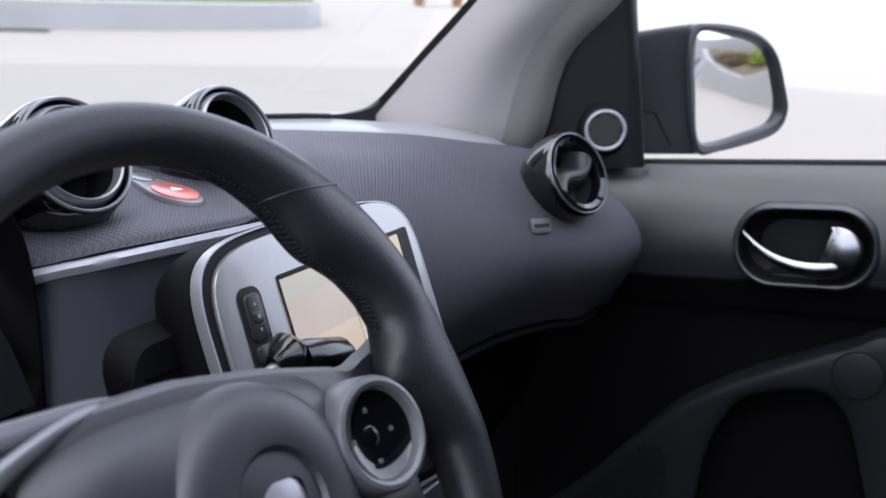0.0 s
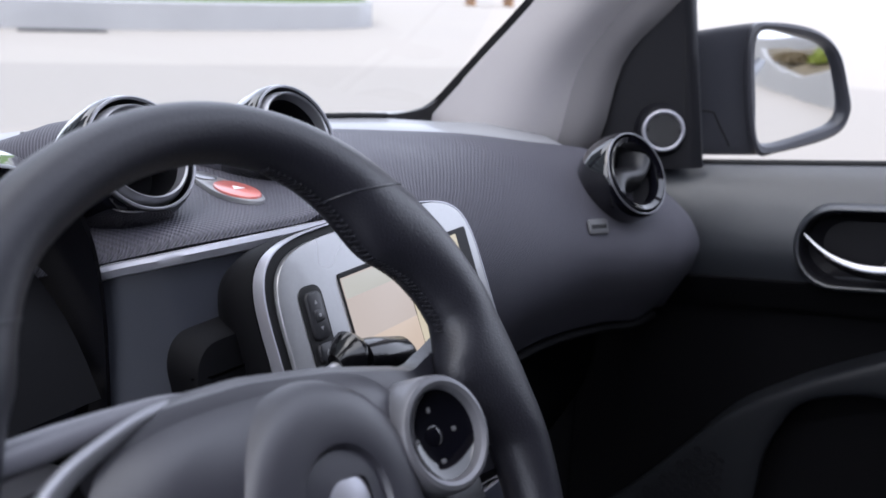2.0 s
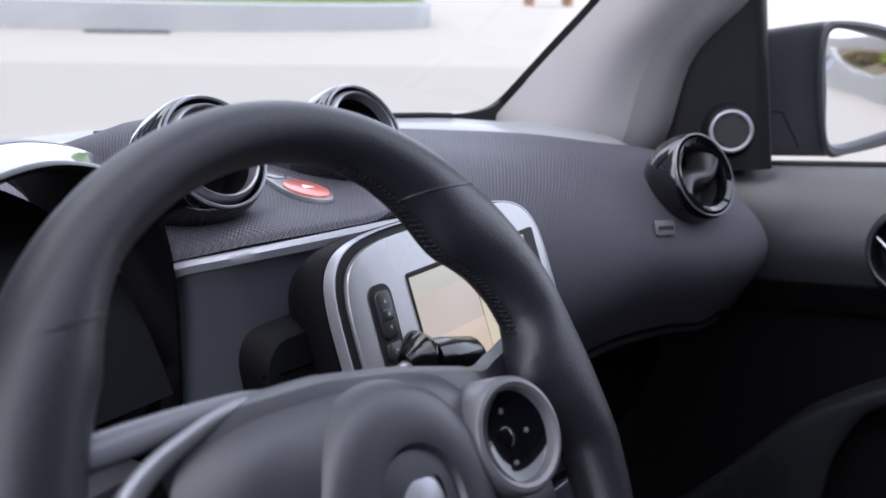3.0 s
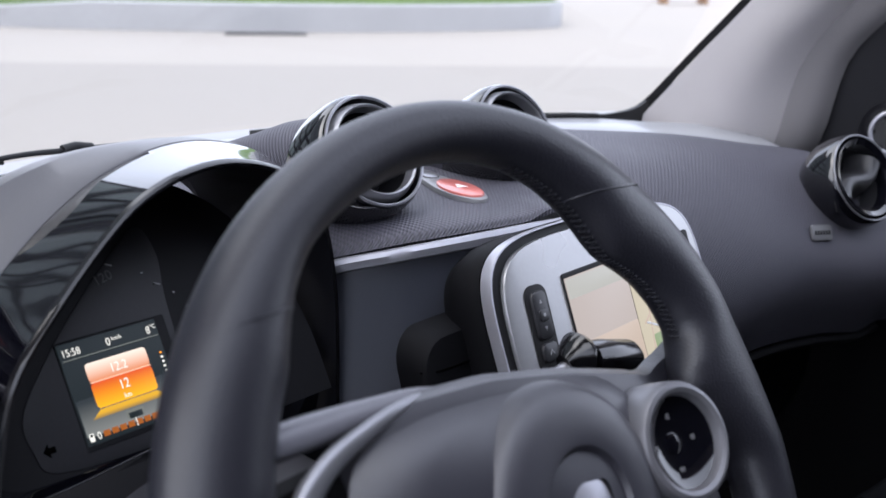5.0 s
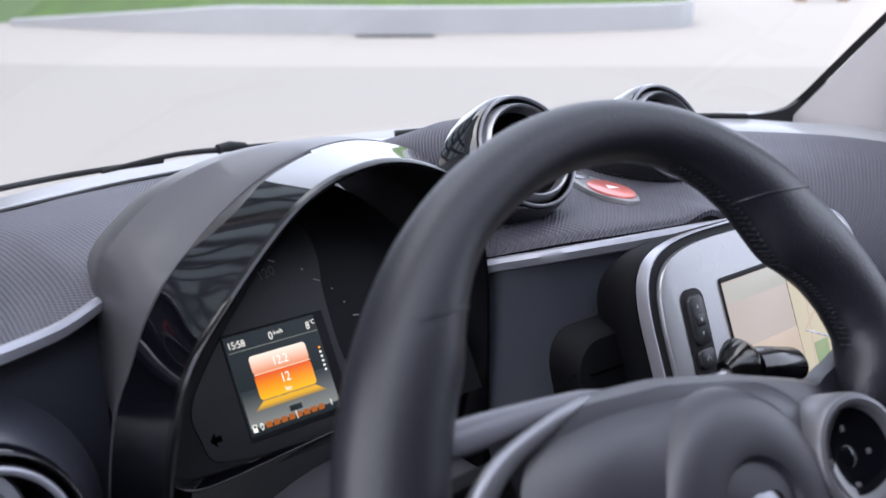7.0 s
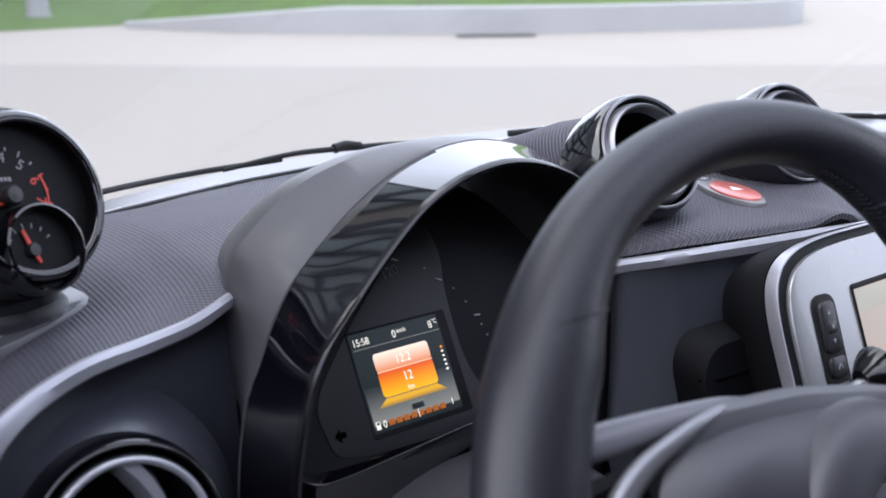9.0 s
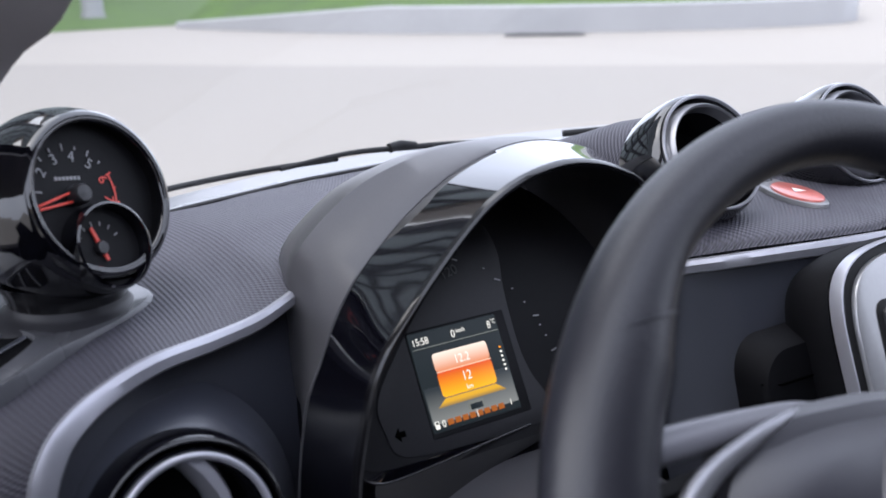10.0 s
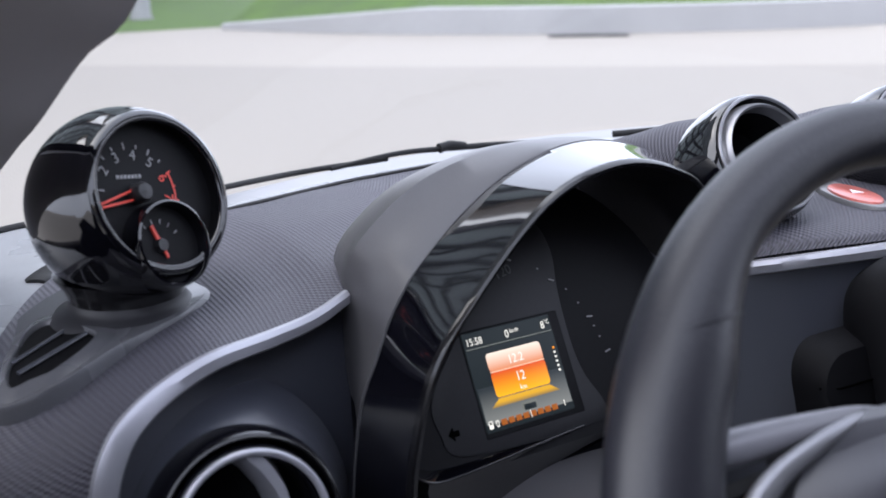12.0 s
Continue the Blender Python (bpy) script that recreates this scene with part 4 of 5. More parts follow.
def gradient(name, low, high, y0, y1, power=1.0):
    m = glow(name, low, power)
    n, l = m.node_tree.nodes, m.node_tree.links
    co, sp, mr, ra = n.new("ShaderNodeTexCoord"), n.new("ShaderNodeSeparateXYZ"), n.new("ShaderNodeMapRange"), n.new("ShaderNodeMix")
    ra.data_type = "RGBA"
    l.new(co.outputs["Object"], sp.inputs[0])
    l.new(sp.outputs["Z"], mr.inputs["Value"])
    mr.inputs["From Min"].default_value, mr.inputs["From Max"].default_value = y0, y1
    l.new(mr.outputs[0], ra.inputs["Factor"])
    ra.inputs["A"].default_value, ra.inputs["B"].default_value = (*low, 1), (*high, 1)
    l.new(ra.outputs["Result"], n["Principled BSDF"].inputs["Emission Color"])
    return m


def zf(v):
    return 0.9475 + v * 0.876


BLOCKTOP = gradient("display_block_top", (0.72, 0.20, 0.06), (0.95, 0.80, 0.70), zf(0.004), zf(0.015))
BLOCKLOW = gradient("display_block_low", (1.0, 0.50, 0.02), (0.72, 0.09, 0.01), zf(-0.0095), zf(0.004))
GLOWBAR = gradient("display_glow", (0.10, 0.10, 0.09), (0.74, 0.40, 0.03), zf(-0.0152), zf(-0.0118))
FLOORGLOW = gradient("display_floor", (0.21, 0.22, 0.22), (0.025, 0.033, 0.040), zf(-0.022), zf(-0.004))
tile(0.066, 0.020, 0, -0.0135, FLOORGLOW, 0.0017)
tile(0.066, 0.0005, 0, 0.0185, DIMGREY)
tile(0.0420, 0.0105, 0.000, 0.0090, BLOCKTOP, 0.0019, 0.0022)
tile(0.0420, 0.0140, 0.000, -0.0035, BLOCKLOW, 0.0020, 0.0022)
tile(0.0420, 0.0007, 0.000, 0.0036, PEACH, 0.0023)
part("display_tile", plate([(-0.0195, -0.0110), (-0.0265, -0.0154), (0.0265, -0.0154), (0.0195, -0.0110)], 0.0002, FACE @ pose(0, 0, 0.0018), 0.00005), GLOWBAR, disp)
tile(0.0120, 0.0042, 0.001, -0.0185, DIMGREY, 0.0019, 0.0006)
tile(0.0090, 0.0032, 0.001, -0.0195, SCREENBLUE, 0.0021, 0.0003)
for k in range(8):
    tile(0.0044, 0.0032, -0.0205 + 0.0056 * k, -0.0238, BROWN)
tile(0.0004, 0.0045, 0.000, -0.0236, LIT, 0.0021)
for k in range(6):
    tile(0.0016, 0.0012, 0.0305, 0.0085 - 0.0026 * k, ORANGE if k == 0 else LIT)
tile(0.0030, 0.0042, -0.0305, -0.0238, LIT)
tile(0.0018, 0.0014, -0.0305, -0.0228, SCREENBLUE, 0.0021)
for text, size, x, y in (("15:58", 0.0056, -0.0265, 0.0222), ("0", 0.0062, -0.0015, 0.0222), ("km/h", 0.0034, 0.0045, 0.0234), ("8", 0.0060, 0.0268, 0.0222), ("\u00b0C", 0.0036, 0.0306, 0.0236), ("12.2", 0.0070, 0.000, 0.0082), ("12", 0.0074, 0.000, -0.0020), ("km", 0.0040, 0.000, -0.0082), ("0", 0.0055, -0.0258, -0.0240), ("1", 0.0050, 0.0265, -0.0232)):
    wording(text, size, FACE @ pose(x, y, 0.0024), LIT, "display_lettering", disp, 0.00005)
# speedometer scale round the display
for k, (x, z) in enumerate(((-0.3329, 1.0032), (-0.3151, 0.9956), (-0.3081, 0.9884), (-0.2997, 0.9822), (-0.2941, 0.9739), (-0.2891, 0.9657), (-0.2880, 0.9605), (-0.2862, 0.9545), (-0.2836, 0.9464))):
    ang = math.degrees(math.atan2(z - 0.958, x + 0.235))
    part("scale_mark", plate(rounded(0.0042 if k in (0, 2, 5, 8) else 0.0013, 0.0009, 0.0003, 1), 0.0004, axes(face(x, z, 0.0010), (0, -0.876, 0.482)) @ pose(0, 0, 0, 0, 0, ang), 0.0001), GREYPRINT, binnacle)
wording("120", 0.0080, axes(face(-0.3388, 0.9975, 0.0012), (0, -0.876, 0.482)) @ pose(0, 0, 0, 0, 0, 12), DIMPRINT, "dial_lettering", binnacle)
part("turn_signal_mark", plate([(-0.0032, 0), (0, 0.0036), (0, 0.0016), (0.0034, 0.0016), (0.0034, -0.0016), (0, -0.0016), (0, -0.0036)], 0.0006, axes(face(-0.3965, 0.9276, 0.0009), (0, -0.876, 0.482)), 0.0001), VOID, binnacle)

# ---- rev counter on its pedestal ----
tach = thing("rev_counter", (-0.53, 0.35, 0.99), "glossy black ball-shaped rev counter standing on the dashboard", "gauge")
NOSE = V(0.419, -0.845, 0.334).normalized()
TM = axes((-0.5175, 0.3184, 1.0614), NOSE)
BALL = TM.translation - NOSE * 0.026
R = 0.0398
profile = [(R * 0.955, 0.001), (R * 0.965, 0.0035), (R * 1.0, 0.0042), (R * 1.045, 0.0034), (0.0430, 0.0018)]
ball = [(0.0505 * math.sin(radians(59 + 121 * k / 32)), -0.026 + 0.0505 * math.cos(radians(59 + 121 * k / 32))) for k in range(33)]
part("front_ring", lathe(profile + ball[:3], TM, 72), GLOSS, tach, "glossy black front ring")
part("housing", lathe(ball[2:], TM, 72), GLOSS, tach, "glossy black ball housing")
part("bezel", torus(TM @ pose(0, 0, 0.002), R * 0.975, 0.0020, 64, 10), GLOSS, tach, "thin glossy ring")
part("dial", disc(TM, R * 0.97, -0.006), DIAL, tach, "black dial")
part("dial_wall", lathe([(R * 0.96, 0.002), (R * 0.955, -0.0062)], TM), DULL, tach)
DM = TM @ pose(-0.0097, 0.0010, 0)
for k in range(13):
    ang = radians(197 - 17.2 * k)
    part("scale_mark", plate(rounded(0.0036 if k % 2 == 0 else 0.002, 0.0009, 0.0002, 1), 0.0003, DM @ pose(0.0250 * math.cos(ang), 0.0250 * math.sin(ang), -0.0058, 0, 0, math.degrees(ang)), 0.0001), REDPRINT if k >= 10 else GREYPRINT, tach)
for k, digit in enumerate("1234567"):
    ang = radians(171 - 29.6 * k)
    wording(digit, 0.0078, DM @ pose(0.0202 * math.cos(ang), 0.0202 * math.sin(ang), -0.0056, 0, 0, math.degrees(ang) - 90), REDPRINT if k >= 5 else GREYPRINT, "dial_number", tach, 0.0001)
part("red_arc", loft([[DM @ V(q * math.cos(b), q * math.sin(b), -0.0055) for q in (0.0240, 0.0251)] for b in (radians(26 - 3.4 * i) for i in range(12))]), REDPRINT, tach, "red limit arc")
for k in range(7):
    part("mark", plate(rounded(0.0016, 0.0020, 0.0002, 1), 0.0003, DM @ pose(-0.0085 + 0.0022 * k, 0.0092, -0.0058), 0.0001), GREYPRINT, tach)
for off in (-0.0016, 0.0016):
    part("needle", plate(rounded(0.021, 0.0013, 0.0003, 1), 0.0012, DM @ pose(0, 0, -0.003, 0, 0, 193) @ pose(0.0135, off, 0, 0, 0, -off * 2600), 0.0003), REDPRINT, tach, "red pointer")
part("needle_hub", lathe([(0.0001, 0.0035), (0.0040, 0.003), (0.0052, 0.001), (0.0052, -0.005)], DM), BUTTON, tach)
SM = TM @ pose(-0.0007, -0.0265, -0.004)
small = part("small_gauge", lathe([(0.0196, 0.0025), (0.0200, 0.0092), (0.0208, 0.0108), (0.0219, 0.0102), (0.0226, 0.0075), (0.0227, -0.004), (0.0215, -0.018), (0.0170, -0.030)], SM), GLOSS, tach, "small clock in a glossy ring")
part("dial", disc(SM, 0.0198, 0.0028), DIAL, small)
SK = SM @ pose(-0.0040, 0, 0)
part("hub", lathe([(0.0001, 0.0062), (0.0030, 0.006), (0.0036, 0.0045), (0.0036, 0.002)], SK, 24), BUTTON, small)
part("needle", plate([(-0.0012, 0), (0.0012, 0), (0.0009, 0.011), (-0.0009, 0.011)], 0.001, SK @ pose(0, 0, 0.0035, 0, 0, 21), 0.0002), REDPRINT, small, "red pointer")
part("needle", plate([(-0.0011, 0), (0.0011, 0), (0.0008, 0.007), (-0.0008, 0.007)], 0.001, SK @ pose(0, 0, 0.0038, 0, 0, 201), 0.0002), REDPRINT, small, "red pointer")
for k in range(6):
    part("scale_mark", plate(rounded(0.0024, 0.0007, 0.0001, 1), 0.0003, SK @ pose(0, 0, 0.0029, 0, 0, 150 - 24 * k) @ pose(0.0125, 0, 0), 0.0001), GREYPRINT, small)
part("pedestal", lathe([(0.0325, -0.012), (0.0310, -0.003), (0.0298, 0.004), (0.0300, 0.010), (0.0318, 0.015), (0.0365, 0.022)], Matrix.Translation((-0.533, 0.3430, 0.9965)), 48), SATIN, tach, "satin black foot")

# the dark tone paints the gauge's shade round its foot
part("foot_skirt", lathe([(0.0290, 0.012), (0.0305, 0.006), (0.0330, 0.0032), (0.0375, 0.0015), (0.0405, -0.0025)], Matrix.Translation((-0.533, 0.3430, 0.9965)), 48), SKIRTSHADE, tach, "skirt toned dark for the gauge's shade, running out into the panel")

# corner demister panel that carries the rev counter
corner = thing("corner_demister", (-0.57, 0.33, 0.98), "dark grey corner panel with a slatted side window demister", "air vent")
def corner_at(x, y, up=0.0):
    """A place on the sloping corner panel."""
    return V(x, y, float(np.interp(x, (-0.63, -0.56, -0.53, -0.49), (0.9749, 0.9938, 0.9962, 0.9985))) + up)


outline = catmull([corner_at(*p) for p in ((-0.490, 0.340), (-0.508, 0.313), (-0.530, 0.299), (-0.5533, 0.2878), (-0.583, 0.274), (-0.6075, 0.2767), (-0.618, 0.295), (-0.608, 0.335), (-0.594, 0.3674), (-0.572, 0.391), (-0.545, 0.404), (-0.505, 0.390))], 66, closed=True)
hole = catmull([corner_at(*p) for p in ((-0.5605, 0.3005), (-0.5805, 0.287), (-0.5908, 0.2875), (-0.600, 0.289), (-0.598, 0.3114), (-0.584, 0.344), (-0.5715, 0.347), (-0.560, 0.315))], 400, closed=True)
hc = corner_at(-0.580, 0.313)
up = V(-0.3, 0, 1).normalized()


def by_angle(curve, n=72):
    """The curve's points at even angles round the opening's middle."""
    got = []
    for k in range(n):
        want = 6.28318530718 * k / n
        got.append(min(curve, key=lambda p: abs((math.atan2(p.y - hc.y, p.x - hc.x) - want + 9.42477796) % 6.28318530718 - 3.14159265)))
    return got


rim_h, rim_o = by_angle(hole), by_angle(catmull(outline, 400, closed=True))
rows = [[p - up * 0.012 for p in rim_o], rim_o, [hc + (p - hc) * 0.975 + up * 0.002 for p in rim_o], [(hc + (q - hc) * 1.3).lerp(p, 0.15) + up * 0.002 for p, q in zip(rim_o, rim_h)]]
part("panel", loft(rows, ring=True), CORNERGREY, corner)
rows = [[p for p in rows[-1]]] + [[hc + (p - hc) * f + up * dz for p in rim_h] for f, dz in ((1.16, 0.0045), (1.06, 0.0052), (1.0, 0.0035), (0.985, -0.001))]
part("frame", loft(rows, ring=True), CORNERGREY, corner, "raised grey rim")
# no real depth here: a flat sheet carries the recess's shade as colour
bm = bmesh.new()
bm.faces.new([bm.verts.new(hc + (p - hc) * 0.995 + up * 0.0030) for p in rim_h])
part("opening", bm, DULL, corner, "flat dark sheet that stands for the shade in the opening")
part("slat", tube([corner_at(-0.5970, 0.318, 0.0040), corner_at(-0.583, 0.324, 0.0040), corner_at(-0.5655, 0.331, 0.0040)], 0.0013, flat=0.6), SOFT, corner)
part("slat", tube([corner_at(-0.5965, 0.302, 0.0042), corner_at(-0.580, 0.307, 0.0042), corner_at(-0.5615, 0.313, 0.0042)], 0.0016, flat=0.6), SOFT, corner)

# ---- wipers and cowl outside the glass ----
wiper = thing("wiper", (-0.15, 0.66, 1.0), "black windscreen wiper lying on the cowl", "wiper")
part("arm", tube(catmull([V(-0.04, 0.645, 0.984), V(-0.10, 0.643, 0.990), V(-0.15, 0.641, 0.993), V(-0.21, 0.640, 0.995), V(-0.28, 0.636, 0.990)], 24), lambda s: 0.0036 - 0.0014 * s), RUBBER, wiper)
part("blade", tube(catmull([V(-0.22, 0.642, 0.991), V(-0.33, 0.632, 0.991), V(-0.45, 0.605, 0.988), V(-0.58, 0.55, 0.982)], 24), 0.0026), RUBBER, wiper)
part("pivot_cap", tube([V(-0.165, 0.640, 0.9945), V(-0.152, 0.641, 0.9965), V(-0.135, 0.642, 0.9935)], lambda s: 0.0048 - 0.001 * s, 16), RUBBER, wiper)
rows = []
for i in range(30):
    s = -1 + 2 * i / 29
    y = 0.645 - 0.24 * s * s
    rows.append([V(MID + 0.62 * s, y - 0.03, 0.970), V(MID + 0.62 * s, y - 0.01, 0.976), V(MID + 0.62 * s, y + 0.09, 0.972), V(MID + 0.62 * s, y + 0.14, 0.95), V(MID + 0.62 * s, y + 0.2, 0.90), V(MID + 0.62 * s, y + 0.22, 0.3)])
nose = thing("bonnet", (MID, 0.8, 0.5), "grey plastic cowl and dark front of the car", "bonnet")
part("cowl", loft(rows), COWL, nose)

# ---- infotainment unit ----
def unit(x, z, off=0.0):
    return V(x, 0.15 - (1.0 - z) * 0.4, z) + V(0, -0.928, 0.371) * off


stack = thing("infotainment_unit", (-0.038, 0.14, 0.82), "silver-framed centre console unit with a touchscreen", "infotainment unit")
UM = axes(unit(-0.038, 0.92, -0.006), (0, -0.928, 0.371))


def loop(w_top, w_low, top, low, r, n=64):
    """The rounded outline of the unit's front, wider at the top."""
    out = []
    for i in range(n):
        t = 6.28318530718 * i / n
        c, s = math.cos(t), math.sin(t)
        p = 5.5
        y = (top if s > 0 else low) * abs(s) ** (2 / p) * (1 if s > 0 else -1)
        w = w_low + (w_top - w_low) * (y + low) / (top + low)
        out.append((w * abs(c) ** (2 / p) * (1 if c > 0 else -1), y + 0.004 * (1 - (abs(c) ** 0.5)) * (1 if s > 0 else 0)))
    return out


front_l = [(x - 0.003, y - 0.035 * x) for x, y in loop(0.1235, 0.1245, 0.089, 0.13, 0.03)]
part("housing", loft([[UM @ V(x * 0.86, y * 0.92 - 0.004, -0.052) for x, y in front_l], [UM @ V(x * 0.96, y * 0.97 - 0.001, -0.040) for x, y in front_l], [UM @ V(x * 1.02, y * 1.0, -0.026) for x, y in front_l], [UM @ V(x * 1.03, y * 1.003, -0.015) for x, y in front_l], [UM @ V(x * 1.015, y, -0.008) for x, y in front_l], [UM @ V(x, y, -0.004) for x, y in front_l]], ring=True, caps=True), DULL, stack, "black rounded back shell")
part("frame", loft([[UM @ V(x * f, y * g, h) for x, y in front_l] for f, g, h in ((0.998, 0.998, -0.003), (1.0, 1.0, 0.003), (0.996, 0.996, 0.0054), (0.987, 0.988, 0.0054), (0.982, 0.984, 0.000))], ring=True), SILVER, stack, "bright satin silver frame")
def spread(f, x):
    """The inset of a ring of the unit's front, which closes towards the passenger's side."""
    k = min(1.0, max(0.0, (x - 0.02) / 0.07))
    return min(0.985, f + 0.072 * k * k * (3 - 2 * k))


part("frame_gap", loft([[UM @ V(x * spread(f, x), y * spread(g, x), h - 0.004 * min(1, max(0, x / 0.08))) for x, y in front_l] for f, g, h in ((0.986, 0.988, 0.0035), (0.978, 0.982, 0.0022), (0.945, 0.957, 0.0026), (0.915, 0.934, 0.0030), (0.896, 0.921, 0.0022))], ring=True), RUBBER, stack, "black inlay")
part("fascia", loft([[UM @ V(x * spread(f, x), y * spread(g, x), h) for x, y in front_l] for f, g, h in ((0.912, 0.932, 0.0015), (0.911, 0.931, 0.0042), (0.905, 0.926, 0.0056), (0.88, 0.908, 0.006))], ring=True, caps=True), PANELGREY, stack, "glossy grey fascia")
# touchscreen with a map
MAPBASE = glow("map_base", (0.58, 0.51, 0.49), 0.80)
MAPSIDE = glow("map_side", (0.70, 0.63, 0.50), 0.78)
MAPGREEN = glow("map_green", (0.40, 0.52, 0.30), 0.65)
MAPORANGE = glow("map_orange", (0.66, 0.54, 0.46), 0.80)
MAPHEAD = glow("map_head", (0.56, 0.56, 0.54), 0.8)
shape = part("touchscreen", plate(rounded(0.1620, 0.100, 0.002, 2), 0.0035, UM @ pose(0.0253, 0.010, 0.004), 0.001), RUBBER, stack, "touchscreen showing a map")
sm = UM @ pose(0.0178, 0.0095, 0.0077) @ Matrix.Diagonal((0.963, 1.10, 1, 1))
for w, h, x, y, mat in ((0.072, 0.086, -0.040, 0, MAPBASE), (0.078, 0.086, 0.036, 0, MAPSIDE), (0.070, 0.012, -0.040, 0.036, MAPHEAD), (0.072, 0.030, -0.040, -0.012, MAPORANGE), (0.018, 0.030, 0.02, -0.026, MAPGREEN), (0.020, 0.014, 0.055, 0.020, MAPGREEN)):
    part("map_area", plate(rounded(w, h, 0.0005, 1, x, y), 0.0002 + (0.0002 if h < 0.08 else 0), sm, 0.00005), mat, shape)
for k, (x, y, w, turn) in enumerate(((0.03, 0.012, 0.06, 28), (0.034, -0.012, 0.06, -20), (0.012, 0.0, 0.07, 80), (0.052, 0.0, 0.05, 64), (0.035, 0.03, 0.05, -8))):
    part("map_road", plate(rounded(w, 0.0014, 0.0003, 1), 0.0006, sm @ pose(x, y, 0, 0, 0, turn), 0.0001), WHITEPLASTIC if k % 2 else MAPORANGE, shape)
# button strip left of the screen
strip_m = UM @ pose(-0.0868, 0.0226, 0.006, 0, 0, -2)
keys = part("button_strip", plate(rounded(0.022, 0.075, 0.008, 6), 0.0012, strip_m, 0.0006), RUBBER, stack, "black button strip")
rocker = part("rocker", plate(rounded(0.0150, 0.031, 0.005, 6, 0, 0.0178), 0.0036, strip_m, 0.0014), BUTTON, keys, "black volume rocker")
part("mute_button", plate(rounded(0.0085, 0.0078, 0.002, 4, 0, 0.0178), 0.0046, strip_m, 0.0008), BUTTON, keys)
part("up_mark", plate([(-0.0013, 0.0252), (0.0013, 0.0252), (0, 0.0278)], 0.0038, strip_m, 0.0001), GREYPRINT, keys)
part("down_mark", plate([(-0.0013, 0.0106), (0, 0.0080), (0.0013, 0.0106)], 0.0038, strip_m, 0.0001), GREYPRINT, keys)
part("speaker_mark", plate(rounded(0.0022, 0.0022, 0.0005, 2, 0, 0.0178), 0.0048, strip_m, 0.0001), GREYPRINT, keys)
for y in (-0.0058, -0.0215):
    part("button", plate(rounded(0.0150, 0.0125, 0.004, 5, 0, y), 0.0036, strip_m, 0.0012), BUTTON, keys)
part("button_mark", plate([(-0.002, -0.0075), (0, -0.0048), (0.002, -0.0075), (0.002, -0.0066), (0, -0.0039), (-0.002, -0.0066)], 0.0038, strip_m, 0.0001), GREYPRINT, keys)

# column shroud beside the unit
cowling = thing("column_shroud", (-0.20, 0.14, 0.85), "black plastic shroud beside the steering column", "shroud")
lump = rounded(0.074, 0.190, 0.022, 8, -0.169, 0.860)
part("shell", loft([[V(-0.169 + (x + 0.169) * f, y + 0.30 * (z - 0.93), 0.860 + (z - 0.860) * f) for x, z in lump] for f, y in ((1.0, 0.176), (1.0, 0.158), (0.975, 0.152), (0.90, 0.149))], ring=True, caps=True), DULL, cowling)
part("seam", tube([V(-0.206, 0.158, 0.936), V(-0.195, 0.1525, 0.9355), V(-0.150, 0.1520, 0.934)], 0.0006), VOID, cowling)
part("column", tube([V(-0.29, 0.17, 0.85), V(-0.29, 0.06, 0.905)], 0.038, 24, flat=1.0), DULL, cowling)
rows = [[V(-0.315 + 0.085 * u, 0.235 - 0.16 * k / 8, 0.893 - 0.003 * k / 8 - 0.030 * abs(u) ** 2.4) for u in [-1 + j / 7 for j in range(15)]] for k in range(9)]
part("column_cover", thick(loft(rows), 0.004), HOODGREY, cowling, "grey upper cover of the steering column")

stalk = thing("wiper_stalk", (-0.2, 0.08, 0.93), "black wiper stalk with a silver ring behind the wheel", "stalk")
part("lever", tube(catmull([V(-0.225, 0.083, 0.930), V(-0.195, 0.079, 0.944), V(-0.170, 0.075, 0.955)], 10), 0.006, 14), GREYSILVER, stalk, "silver neck")
part("collar", tube(catmull([V(-0.176, 0.077, 0.956), V(-0.166, 0.075, 0.9585), V(-0.156, 0.073, 0.957)], 9), lambda s: 0.0065 + 0.0085 * (1 - abs(2 * s - 1)), 20), SATIN, stalk)
part("knob", tube([V(-0.160, 0.073, 0.955), V(-0.150, 0.072, 0.9535), V(-0.124, 0.069, 0.947), V(-0.118, 0.069, 0.9455)], lambda s: 0.0118 - (0.003 if s > 0.99 else 0), 24), SATIN, stalk)

# ---- steering wheel ----
TILT = radians(29)
WM = axes((-0.29, 0.0, 0.95), (0, -math.cos(TILT), math.sin(TILT)))
wheel = thing("steering_wheel", (-0.29, 0.0, 0.95), "black leather steering wheel with silver-edged spokes", "steering wheel")


def bell(a, mid, half):
    d = abs((a - mid + 180) % 360 - 180)
    return 0.5 + 0.5 * math.cos(math.pi * d / half) if d < half else 0.0


def rim_inner(deg):
    """The inner radius of the rim: thumb rests swell inwards above the spokes."""
    deg = (deg + 60) % 360 - 60
    if deg < 100:
        return float(np.interp(deg, (-35, -12, -2, 6, 11, 14.5, 18, 24, 31, 37, 43, 47, 54, 62, 70, 80), (0.1555, 0.143, 0.126, 0.118, 0.121, 0.130, 0.1370, 0.1390, 0.1380, 0.1345, 0.1310, 0.1335, 0.1425, 0.1490, 0.1535, 0.1555)))
    return 0.1555 - 0.0125 * min(1.0, bell(deg, 150, 30) * 1.25)


